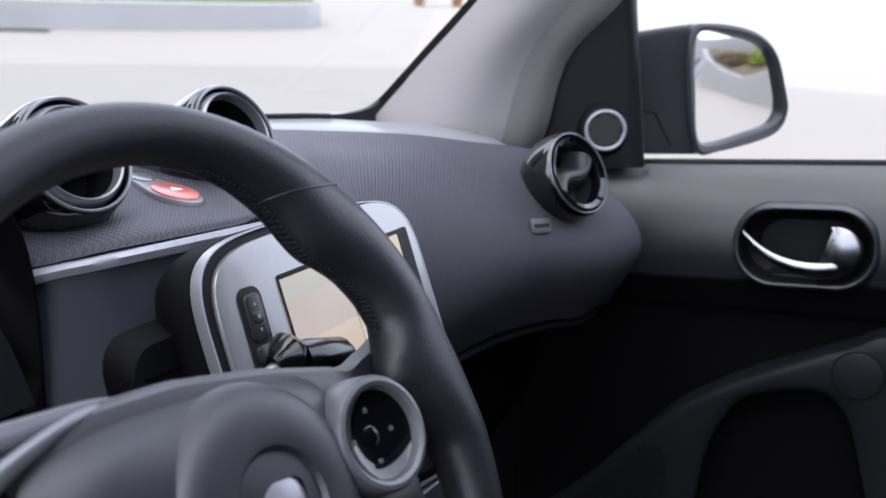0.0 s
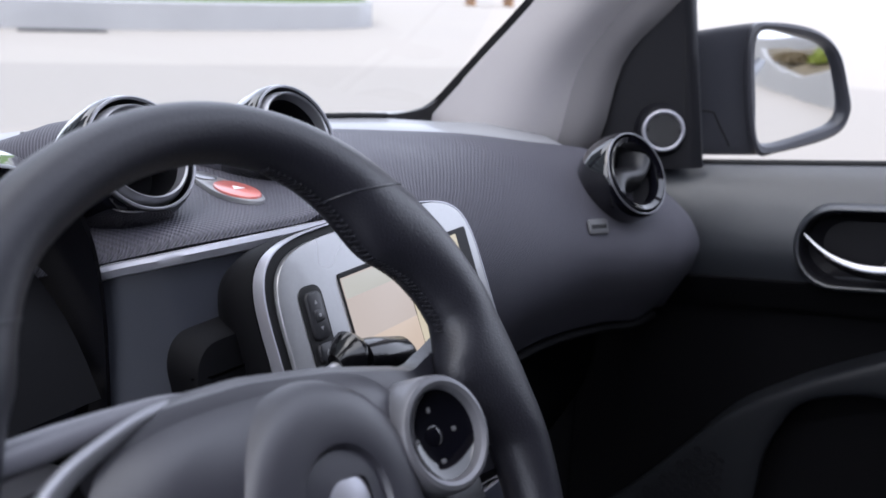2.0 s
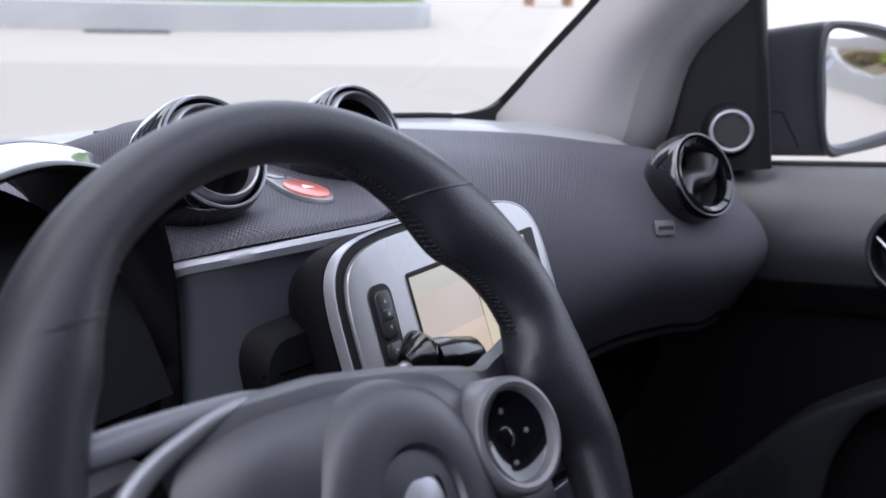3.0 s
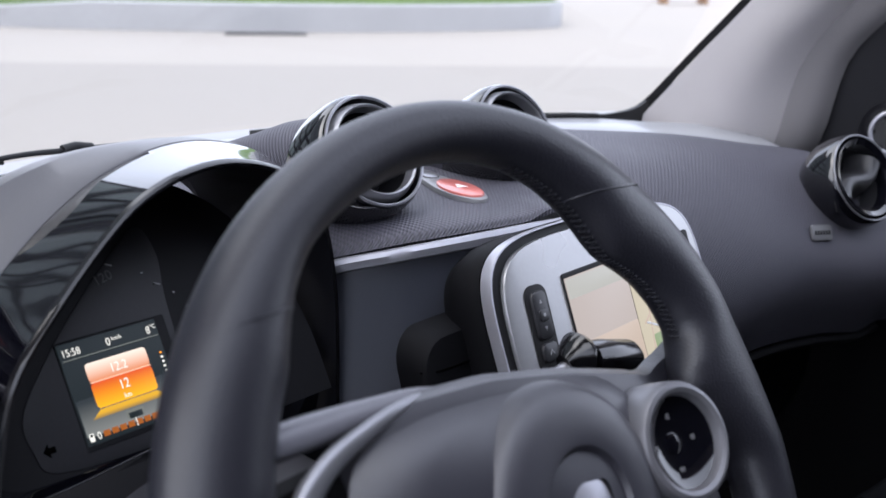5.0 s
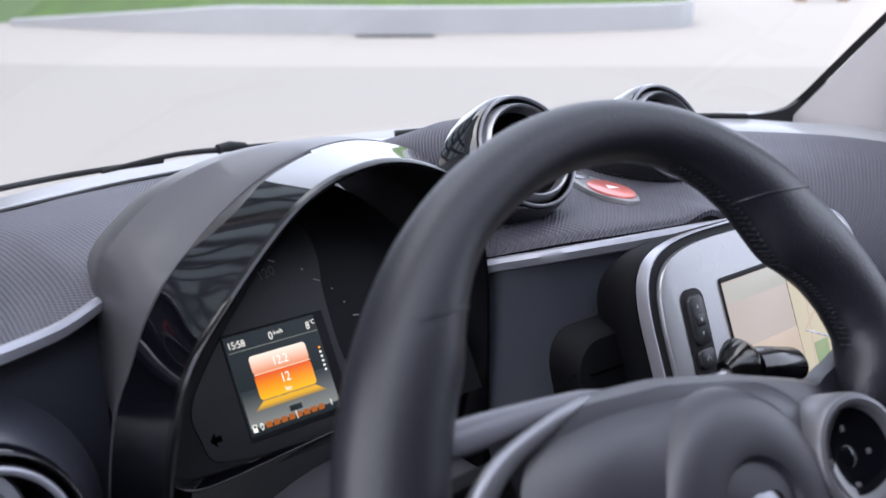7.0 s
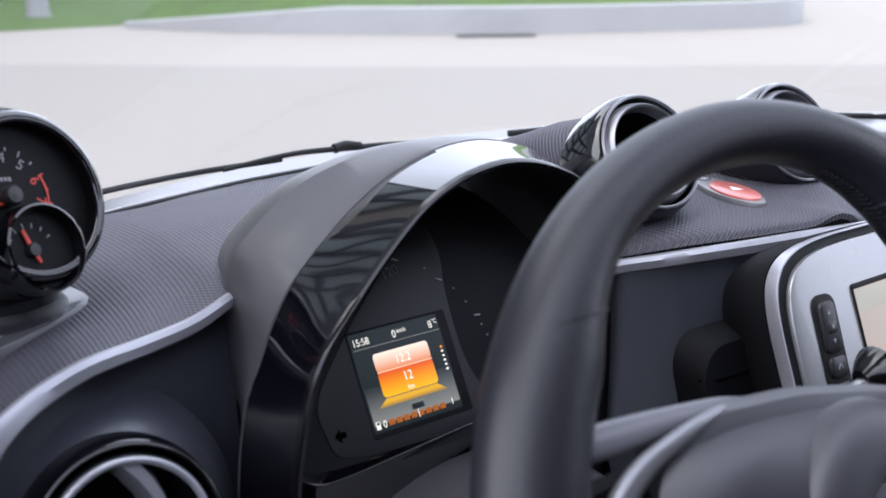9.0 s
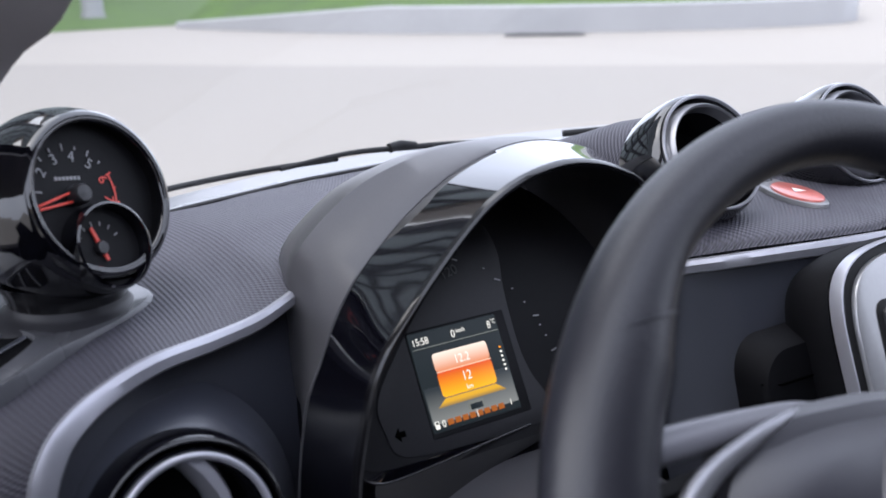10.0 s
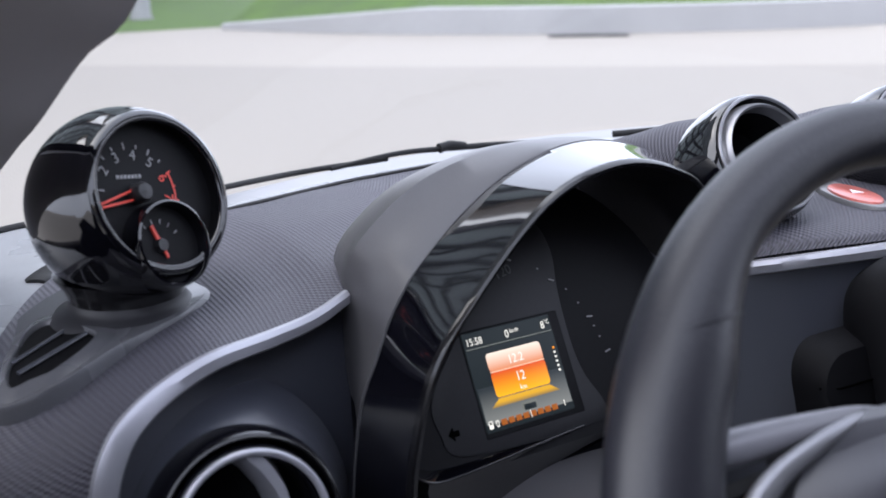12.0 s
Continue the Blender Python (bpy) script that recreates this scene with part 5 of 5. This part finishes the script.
def rim_row(deg, n=28):
    grip = min(1.0, (0.1555 - rim_inner(deg)) / 0.0145)
    outer = 0.1835 - 0.002 * bell(deg, 0, 40) + 0.002 * bell(deg, 155, 55)
    inn = rim_inner(deg)
    flat_low = 0.006 * bell(deg, 270, 60)
    rc, rr = (outer + inn) / 2 - flat_low, (outer - inn) / 2
    t = radians(deg)
    row = []
    for j in range(n):
        b = 6.28318530718 * j / n
        across = math.cos(b)
        row.append(WM @ V((rc + rr * across) * math.cos(t), (rc + rr * across) * math.sin(t), (0.0148 + 0.002 * grip) * math.sin(b)))
    return row


def rim_seam(mid, slant):
    """A thin sewn joint that runs slanting over the front of the rim."""
    path = []
    for k in range(29):
        b = radians(-30 + 240 * k / 28)
        deg = mid + slant * math.cos(b)
        grip = min(1.0, (0.1555 - rim_inner(deg)) / 0.0145)
        rc, rr = (0.1835 + rim_inner(deg)) / 2, (0.1835 - rim_inner(deg)) / 2
        t = radians(deg)
        path.append(WM @ V((rc + rr * math.cos(b)) * math.cos(t), (rc + rr * math.cos(b)) * math.sin(t), (0.0148 + 0.002 * grip) * math.sin(b)))
    return tube(path, 0.0006, 6)


degs = [i * 2 for i in range(180)]
part("rim", loft([rim_row(d) for d in degs], ring=True, closed=True), LEATHER, wheel, "black smooth leather rim with stitched seams")


def stitch(lo, hi):
    """Slanting stitches along the inner edge of the rim."""
    bm = bmesh.new()
    d, k = lo, 0
    while d < hi:
        outer, inn = 0.1835, rim_inner(d)
        g = min(1.0, (0.1555 - inn) / 0.0145)
        rc, rr, hh = (outer + inn) / 2, (outer - inn) / 2, 0.0148 + 0.002 * g
        pts = []
        for e, w in ((0.0, -0.0035), (0.5, -0.0005), (1.0, 0.0025)):
            s = w / hh
            r = rc - rr * math.sqrt(1 - s * s) - 0.0004
            t = radians(d + (e if k % 2 else 1.0 - e) * 0.75)
            pts.append(WM @ V(r * math.cos(t), r * math.sin(t), w + 0.0003))
        tube(pts, 0.0005, 6, bm=bm)
        d, k = d + 0.62, k + 1
    return bm


for mid, slant in ((49.5, -8.5), (137, 5.5)):
    part("seam", rim_seam(mid, slant), LEATHER, wheel, "dark sewn joint across the rim")
part("stitching", stitch(17, 72), LEATHER, wheel, "dark cross-stitched seam along the inner edge")
# spokes and hub, turned a little
HUB = WM @ pose(0, 0, 0, 0, 0, -7)
def hub_top(x):
    return float(np.interp(x, (-0.16, -0.13, -0.10, -0.068, -0.026, 0.021, 0.063, 0.09, 0.105, 0.125, 0.142, 0.158), (0.046, 0.049, 0.055, 0.0605, 0.0610, 0.056, 0.049, 0.0445, 0.0455, 0.050, 0.056, 0.064)))


rows = []
for i in range(41):
    x = -0.158 + 0.316 * i / 40
    top = hub_top(x)
    low = -float(np.interp(abs(x), (0, 0.06, 0.1, 0.158), (0.085, 0.07, 0.03, 0.03)))
    n0 = 0.010 * max(0, 1 - (x / 0.11) ** 2) - 0.010 * min(1, max(0, (abs(x) - 0.08) / 0.04))
    rows.append([HUB @ V(x, u, w) for u, w in ((low, -0.02), (low, n0 - 0.008), (low + 0.006, n0), (top - 0.012, n0), (top - 0.004, n0 - 0.002), (top, n0 - 0.009), (top - 0.002, -0.018))])
part("spoke_back", loft([[p - HUB.to_3x3() @ V(0, 0.012, 0.014) for p in r] for r in rows[:11]], ring=True, caps=True), DULL, wheel, "black recessed back of the spoke")
part("spoke_body", loft(rows[8:33], ring=True, caps=True), PAD, wheel, "dark grey spoke and hub shell")
part("spoke_end", loft(rows[32:], ring=True, caps=True), LEATHER, wheel, "black leather-covered spoke end")
dome = []
for k in range(9):
    r = 1 - k / 8
    ring = []
    for j in range(48):
        t = 6.28318530718 * j / 48
        co, si = math.cos(t), math.sin(t)
        ring.append(HUB @ V((0.075 if co > 0 else 0.108) * r * abs(co) ** (0.72 if co > 0 else 0.52) * (1 if co > 0 else -1), (0.0565 if si > 0 else 0.080) * r * abs(si) ** (0.72 if co > 0 else 0.52) * (1 if si > 0 else -1), 0.006 + 0.018 * (1 - r ** 2.2) ** 0.9 - (0.006 if k == 0 else 0)))
    dome.append(ring)
part("airbag_cover", loft(dome[:-1], ring=True), PAD, wheel, "domed dark grey airbag cover")
part("horn_dome", lathe([(0.056, 0.012), (0.053, 0.0195), (0.048, 0.0236), (0.040, 0.0254), (0.031, 0.0262), (0.0262, 0.0255), (0.0235, 0.022), (0.0205, 0.017), (0.0160, 0.014)], HUB @ pose(-0.006, -0.004, 0), 56), PAD, wheel, "raised round horn pad")
part("badge", lathe([(0.0165, 0.0165), (0.0158, 0.0225), (0.010, 0.0242), (0.0001, 0.0248)], HUB @ pose(-0.006, -0.004, 0), 48), SILVER, wheel, "round silver badge")
line = catmull([HUB @ V(*p) for p in ((-0.048, 0.0590, -0.006), (-0.062, 0.0582, 0.001), (-0.075, 0.0560, 0.004), (-0.092, 0.0512, 0.005), (-0.1125, 0.0435, 0.005), (-0.127, 0.033, 0.005), (-0.138, 0.016, 0.004), (-0.144, -0.005, 0.003), (-0.145, -0.04, 0.002))], 40)
part("spoke_trim", tube(line, lambda s: 0.0003 + 0.0052 * min(1, 1.6 * s), 14, flat=0.6, up=HUB.to_3x3() @ V(0, 0, 1)), GREYSILVER, wheel, "satin silver spoke trim")
bar = catmull([HUB @ V(*p) for p in ((-0.040, 0.0600, -0.010), (-0.060, 0.0600, -0.004), (-0.080, 0.0585, -0.002), (-0.1045, 0.0565, -0.002), (-0.141, 0.0535, -0.003), (-0.160, 0.0515, -0.004))], 26)
part("spoke", tube(bar, lambda s: 0.0006 + 0.0064 * min(1, 1.5 * s), 18, flat=0.9), SPOKEGREY, wheel, "rounded grey spoke")
pod_m = HUB @ pose(0.0690, 0.0085, 0.002, 0, -9, 0)
pod = part("control_pod", lathe([(0.0296, -0.02), (0.0292, 0.005), (0.0284, 0.020), (0.0278, 0.0256), (0.0264, 0.0280), (0.0244, 0.0286), (0.0224, 0.0274), (0.0212, 0.0240), (0.0208, 0.019)], pod_m, 48), PODGREY, wheel, "grey round thumb control")
glass = part("control_glass", lathe([(0.0212, 0.0235), (0.0180, 0.0212), (0.012, 0.0192), (0.006, 0.0182), (0.0001, 0.0180)], pod_m, 40), GLOSS, pod, "glossy black hollow centre")
for x, y, w, h in ((0.0, 0.0125, 0.0022, 0.0030), (0.0, -0.0125, 0.0030, 0.0022), (-0.0125, 0.0, 0.0024, 0.0024), (0.0125, 0.0, 0.0024, 0.0024)):
    part("control_mark", plate(rounded(w, h, 0.0006, 2, x, y), 0.0008, pod_m @ pose(0, 0, 0.0190), 0.0001), GREYCAP, glass)
part("control_nub", lathe([(0.0001, 0.0200), (0.0030, 0.0198), (0.0048, 0.0190), (0.0052, 0.0178)], pod_m, 24), GLOSS, pod)
part("lower_key", plate(rounded(0.040, 0.022, 0.006, 5), 0.016, HUB @ pose(0.078, -0.026, 0.0), 0.003), BUTTON, wheel)

# ---- passenger door ----
door = thing("passenger_door", (0.62, -0.1, 0.5), "closed black passenger door with a chrome pull handle", "door")


def sill(y):
    return 0.9615 - 0.132 * y


rows = []
for i in range(140):
    y = 0.30 - 0.95 * i / 139
    s = sill(y)
    rows.append(catmull([V(0.655, y, s - 0.004), V(0.630, y, s + 0.001), V(0.615, y, s - 0.007), V(0.602, y, s - 0.021), V(0.592, y, s - 0.040), V(0.5855, y, s - 0.062), V(0.582, y, s - 0.084), V(0.583, y, s - 0.106), V(0.591, y, s - 0.132), V(0.606, y, s - 0.165), V(0.624, y, 0.74), V(0.630, y, 0.30)], 110))
lining = loft([r[:83] for r in rows])
# the opening for the handle's bowl
bmesh.ops.delete(lining, geom=[f for f in lining.faces if (abs(f.calc_center_median().y + 0.085) / 0.072) ** 3.5 + (abs(f.calc_center_median().z - 0.8845 + 0.132 * (f.calc_center_median().y + 0.085)) / 0.041) ** 3.5 < 1], context="FACES")
part("door_lining", thick(lining, 0.008), DOORTOP, door, "finely textured black door lining")
# same lining further down; its fall into shade is put in as near-black
part("lower_lining", thick(loft([[p + V(0.004, 0, 0) for p in r[79:]] for r in rows[::4]]), 0.008), DULL, door, "lower door lining, its shade put into a near-black colour")
part("window_seal", tube([V(0.630, 0.30 - 0.95 * i / 30, sill(0.30 - 0.95 * i / 30) + 0.001) for i in range(31)], 0.0045), RUBBER, door, "black rubber window seal")
# mirror corner with the small loudspeaker
fr = catmull([V(0.590, 0.262, 0.925), V(0.590, 0.259, 0.96), V(0.592, 0.256, 1.006), V(0.594, 0.236, 1.077), V(0.597, 0.182, 1.141), V(0.602, 0.165, 1.22)], 26)
bk = catmull([V(0.603, 0.124, 0.944), V(0.603, 0.127, 0.96), V(0.603, 0.133, 1.0), V(0.603, 0.144, 1.07), V(0.603, 0.155, 1.14), V(0.604, 0.163, 1.225)], 26)
part("mirror_corner", thick(loft([catmull([p, p.lerp(q, 0.25) + V(-0.006, 0, 0), p.lerp(q, 0.75) + V(-0.006, 0, 0), q + V(-0.002, 0, 0), q + V(0.012, 0, 0)], 12) for p, q in zip(fr, bk)]), 0.004), DOORP, door, "black mirror corner cover")
part("corner_crease", tube(catmull([V(0.5905, 0.215, 0.945), V(0.5905, 0.214, 1.0), V(0.591, 0.196, 1.065), V(0.593, 0.166, 1.116), V(0.594, 0.158, 1.114), V(0.5945, 0.152, 1.09), V(0.594, 0.145, 1.02), V(0.594, 0.139, 0.96)], 40), 0.0010), RUBBER, door)
TWM = axes((0.585, 0.1655, 0.9868), (-0.90, -0.42, 0.06), (0.4, -0.9, 0))
tw = part("tweeter", lathe([(0.034, -0.010), (0.031, 0.000), (0.027, 0.004), (0.0245, 0.006)], TWM), DOORP, door, "small round loudspeaker")
part("ring", torus(TWM @ pose(0, 0, 0.0065), 0.0231, 0.0026, 48, 10), SILVER, tw, "satin silver ring")
part("grille", disc(TWM, 0.0222, 0.0066), MESHBLACK, tw, "perforated black grille")
holes = bmesh.new()
rnd = random.Random(5)
for i in range(-7, 8):
    for j in range(-7, 8):
        x, y = 0.0050 * (i + 0.5 * (j % 2)), 0.0043 * j
        if math.hypot(x, y) < 0.0192:
            torus(TWM @ pose(x, y, 0.0070), 0.0017, 0.00050, 10, 5, bm=holes)
part("grille_holes", holes, GREYCAP, tw)
# pull handle in its oval bowl
HM = axes((0.580, -0.085, 0.8845), (-1, 0, 0.06), (0, -1, 0.13))
def bowl_rings(*rings):
    """Oval rings of the handle's bowl: two scales and a height each."""
    return loft([[HM @ V(x * f, y * g, h) for x, y in rounded(0.150, 0.088, 0.042, 10)] for f, g, h in rings], ring=True)


bowl = part("handle_bowl", bowl_rings((0.985, 0.975, 0.0034), (0.955, 0.93, 0.001), (0.93, 0.885, -0.006), (0.90, 0.84, -0.022), (0.7, 0.6, -0.034)), DOORP, door, "oval black handle bowl")
part("bowl_lip", bowl_rings((1.11, 1.18, -0.016), (1.07, 1.11, -0.002), (1.035, 1.05, 0.0028), (1.01, 1.012, 0.0042), (0.985, 0.975, 0.0034)), DOORTOP, bowl, "raised rounded lip")
bm = bmesh.new()
bm.faces.new([bm.verts.new(HM @ V(x * 0.71, y * 0.61, -0.0335)) for x, y in rounded(0.150, 0.088, 0.042, 10)])
part("bowl_floor", bm, DOORP, bowl)
path = catmull([HM @ V(x, y, w) for x, y, w in ((-0.066, 0.016, 0.006), (-0.052, 0.002, 0.010), (-0.032, -0.012, 0.012), (-0.008, -0.021, 0.012), (0.018, -0.024, 0.010), (0.040, -0.022, 0.006))], 30)
rows = []
for i, p in enumerate(path):
    s = i / 29
    half = 0.0028 + 0.0075 * s
    up_w = HM.to_3x3() @ V(0.35 * s, 1, 0).normalized()
    nn = HM.to_3x3() @ V(0, 0, 1)
    rows.append([p + up_w * (half * math.cos(t)) + nn * (0.0035 * math.sin(t)) for t in (6.28318530718 * j / 12 for j in range(12))])
part("pull_handle", loft(rows, ring=True, caps=True), LEVER, bowl, "curved chrome lever")
outl = catmull([V(0.010, -0.020, 0), V(0.022, -0.008, 0), V(0.026, 0.010, 0), V(0.028, 0.026, 0), V(0.046, 0.025, 0), V(0.060, 0.014, 0), V(0.065, -0.004, 0), V(0.058, -0.022, 0), V(0.040, -0.031, 0), V(0.018, -0.031, 0)], 44, closed=True)
part("handle_plate", plate([(p.x, p.y) for p in outl], 0.010, HM, 0.006), LEVER, bowl, "chrome lever plate")
# storage pocket below


def pk(y, z, x=0.565):
    return V(x, y, z)


brow = catmull([pk(0.30, 0.36), pk(0.17, 0.49), pk(0.095, 0.582), pk(0.0625, 0.625), pk(0.030, 0.661), pk(-0.033, 0.709), pk(-0.093, 0.7455), pk(-0.15, 0.7765), pk(-0.22, 0.81), pk(-0.5, 0.88)], 48)
inner_line = catmull([pk(0.06, 0.30), pk(0.012, 0.45), pk(0.001, 0.5478), pk(-0.006, 0.6194), pk(-0.030, 0.6786), pk(-0.060, 0.705), pk(-0.1206, 0.7245), pk(-0.1538, 0.7118), pk(-0.1785, 0.669), pk(-0.24, 0.52)], 48)
rows = []
for i, (p, q) in enumerate(zip(brow, inner_line)):
    rows.append(catmull([p + V(0.045, 0, 0.004), p + V(0.010, 0, 0.003), p, p.lerp(q, 0.4) + V(-0.002, 0, 0), q, q + V(0.012, 0, -0.006), q + V(0.045, 0, -0.01)], 16))
pocket = part("door_pocket", loft(rows), POCKET, door, "smooth black pocket surround")
CM = axes((0.5625, -0.1647, 0.7534), (-1, 0, 0.05), (0, -1, 0))
part("cap", lathe([(0.0001, 0.003), (0.022, 0.003), (0.0262, 0.002), (0.0270, 0.0)], CM), POCKET, pocket, "round cover cap")
part("cap_gap", torus(CM @ pose(0, 0, 0.0008), 0.0275, 0.0009, 48, 6), RUBBER, pocket)
bm = bmesh.new()
rnd = random.Random(11)
for i in range(26):
    for j in range(14):
        y, z = 0.20 - 0.010 * i, 0.43 + 0.0125 * j + 0.006 * (i % 2)
        top_z = float(np.interp(-y, [-p.y for p in brow], [p.z for p in brow])) - 0.012
        low_z = float(np.interp(-y, [-p.y for p in inner_line], [p.z for p in inner_line])) + 0.008
        if low_z < z < top_z and y > 0.03:
            torus(axes((0.562, y, z), (-1, 0, 0), (0, 1, 0)), 0.0034 + 0.0008 * rnd.random(), 0.0009, 10, 5, bm=bm)
tagged(part("pocket_studs", bm, DOORP, pocket, "raised ring pattern"), kind="stuff")
part("pocket_back", loft([[V(0.604, 0.02 - 0.26 * i / 10, z) for z in (0.30, 0.42, 0.54, min(0.715, 0.625 + 0.012 * i))] for i in range(11)]), DULL, pocket)

# ---- wing mirror ----
mirror = thing("wing_mirror", (0.66, 0.14, 0.98), "black wing mirror reflecting a curved wall and shrubs", "mirror")
MM = axes((0.76, 0.052, 1.032), (-0.62, -0.785, 0.0), (0.785, -0.62, 0))
glass_l = catmull([V(-0.072, 0.069, 0), V(-0.015, 0.068, 0), V(0.037, 0.052, 0), V(0.061, 0.015, 0), V(0.074, -0.036, 0), V(0.032, -0.055, 0), V(-0.048, -0.068, 0), V(-0.066, 0.0, 0)], 64, closed=True)
shell_l = catmull([V(-0.085, 0.072, 0), V(-0.055, 0.084, 0), V(0.012, 0.076, 0), V(0.053, 0.051, 0), V(0.076, 0.007, 0), V(0.087, -0.03, 0), V(0.066, -0.060, 0), V(-0.019, -0.080, 0), V(-0.056, -0.077, 0), V(-0.080, 0.0, 0)], 64, closed=True)
rows = [[MM @ V(p.x * f, p.y * f, -0.0045 - (p.x * p.x + p.y * p.y) * f * f / 2.6) for p in glass_l] for f in (1.0, 0.8, 0.6, 0.4, 0.2, 0.002)]
part("mirror_glass", loft(rows, ring=True, caps=True), MIRROR, mirror, "slightly convex mirror glass")
part("rim", loft([[MM @ (p + V(0, 0, h)) for p in loop_] for loop_, h in ((shell_l, -0.006), (shell_l, 0.002), ([p.lerp(q, 0.3) for p, q in zip(shell_l, glass_l)], 0.005), ([p.lerp(q, 0.8) for p, q in zip(shell_l, glass_l)], 0.003), (glass_l, -0.003), (glass_l, -0.008))], ring=True), SHELL, mirror, "black mirror rim")
back_dir = V(0.0, 0.0, -1)
shift = MM.to_3x3().inverted() @ V(-0.075, 0.12, -0.006)
rows = []
for f, s in ((1.0, 0.0), (1.006, 0.2), (1.005, 0.5), (0.98, 0.8), (0.93, 1.1), (0.85, 1.4), (0.72, 1.7), (0.5, 1.9), (0.1, 2.0)):
    rows.append([MM @ (V(p.x * f, -0.078 + (p.y + 0.078) * (1 - 0.13 * s) * (0.4 + 0.6 * f), -0.006) + shift * s) for p in shell_l])
part("shell", loft(rows, ring=True), SHELL, mirror, "black textured mirror shell")
rows = []
for x, y0, y1, z0, z1 in ((0.600, 0.150, 0.250, 0.938, 0.985), (0.640, 0.150, 0.245, 0.942, 0.985), (0.690, 0.150, 0.235, 0.946, 0.990)):
    rows.append([V(x, (y0 + y1) / 2 + (y1 - y0) / 2 * (1 if math.cos(t) > 0 else -1) * abs(math.cos(t)) ** 0.6, (z0 + z1) / 2 + (z1 - z0) / 2 * (1 if math.sin(t) > 0 else -1) * abs(math.sin(t)) ** 0.6) for t in (6.28318530718 * k / 32 for k in range(32))])
part("foot_seam", tube([V(0.662, 0.163, 1.0035), V(0.679, 0.1438, 1.003), V(0.685, 0.1358, 1.0015), V(0.689, 0.1308, 0.991), V(0.693, 0.1258, 0.980), V(0.699, 0.1198, 0.968), V(0.703, 0.1158, 0.958)], 0.0011, 8), RUBBER, mirror, "dark seam of the folding foot")
part("arm", loft(rows, ring=True, caps=True), SHELL, mirror, "black mirror foot")
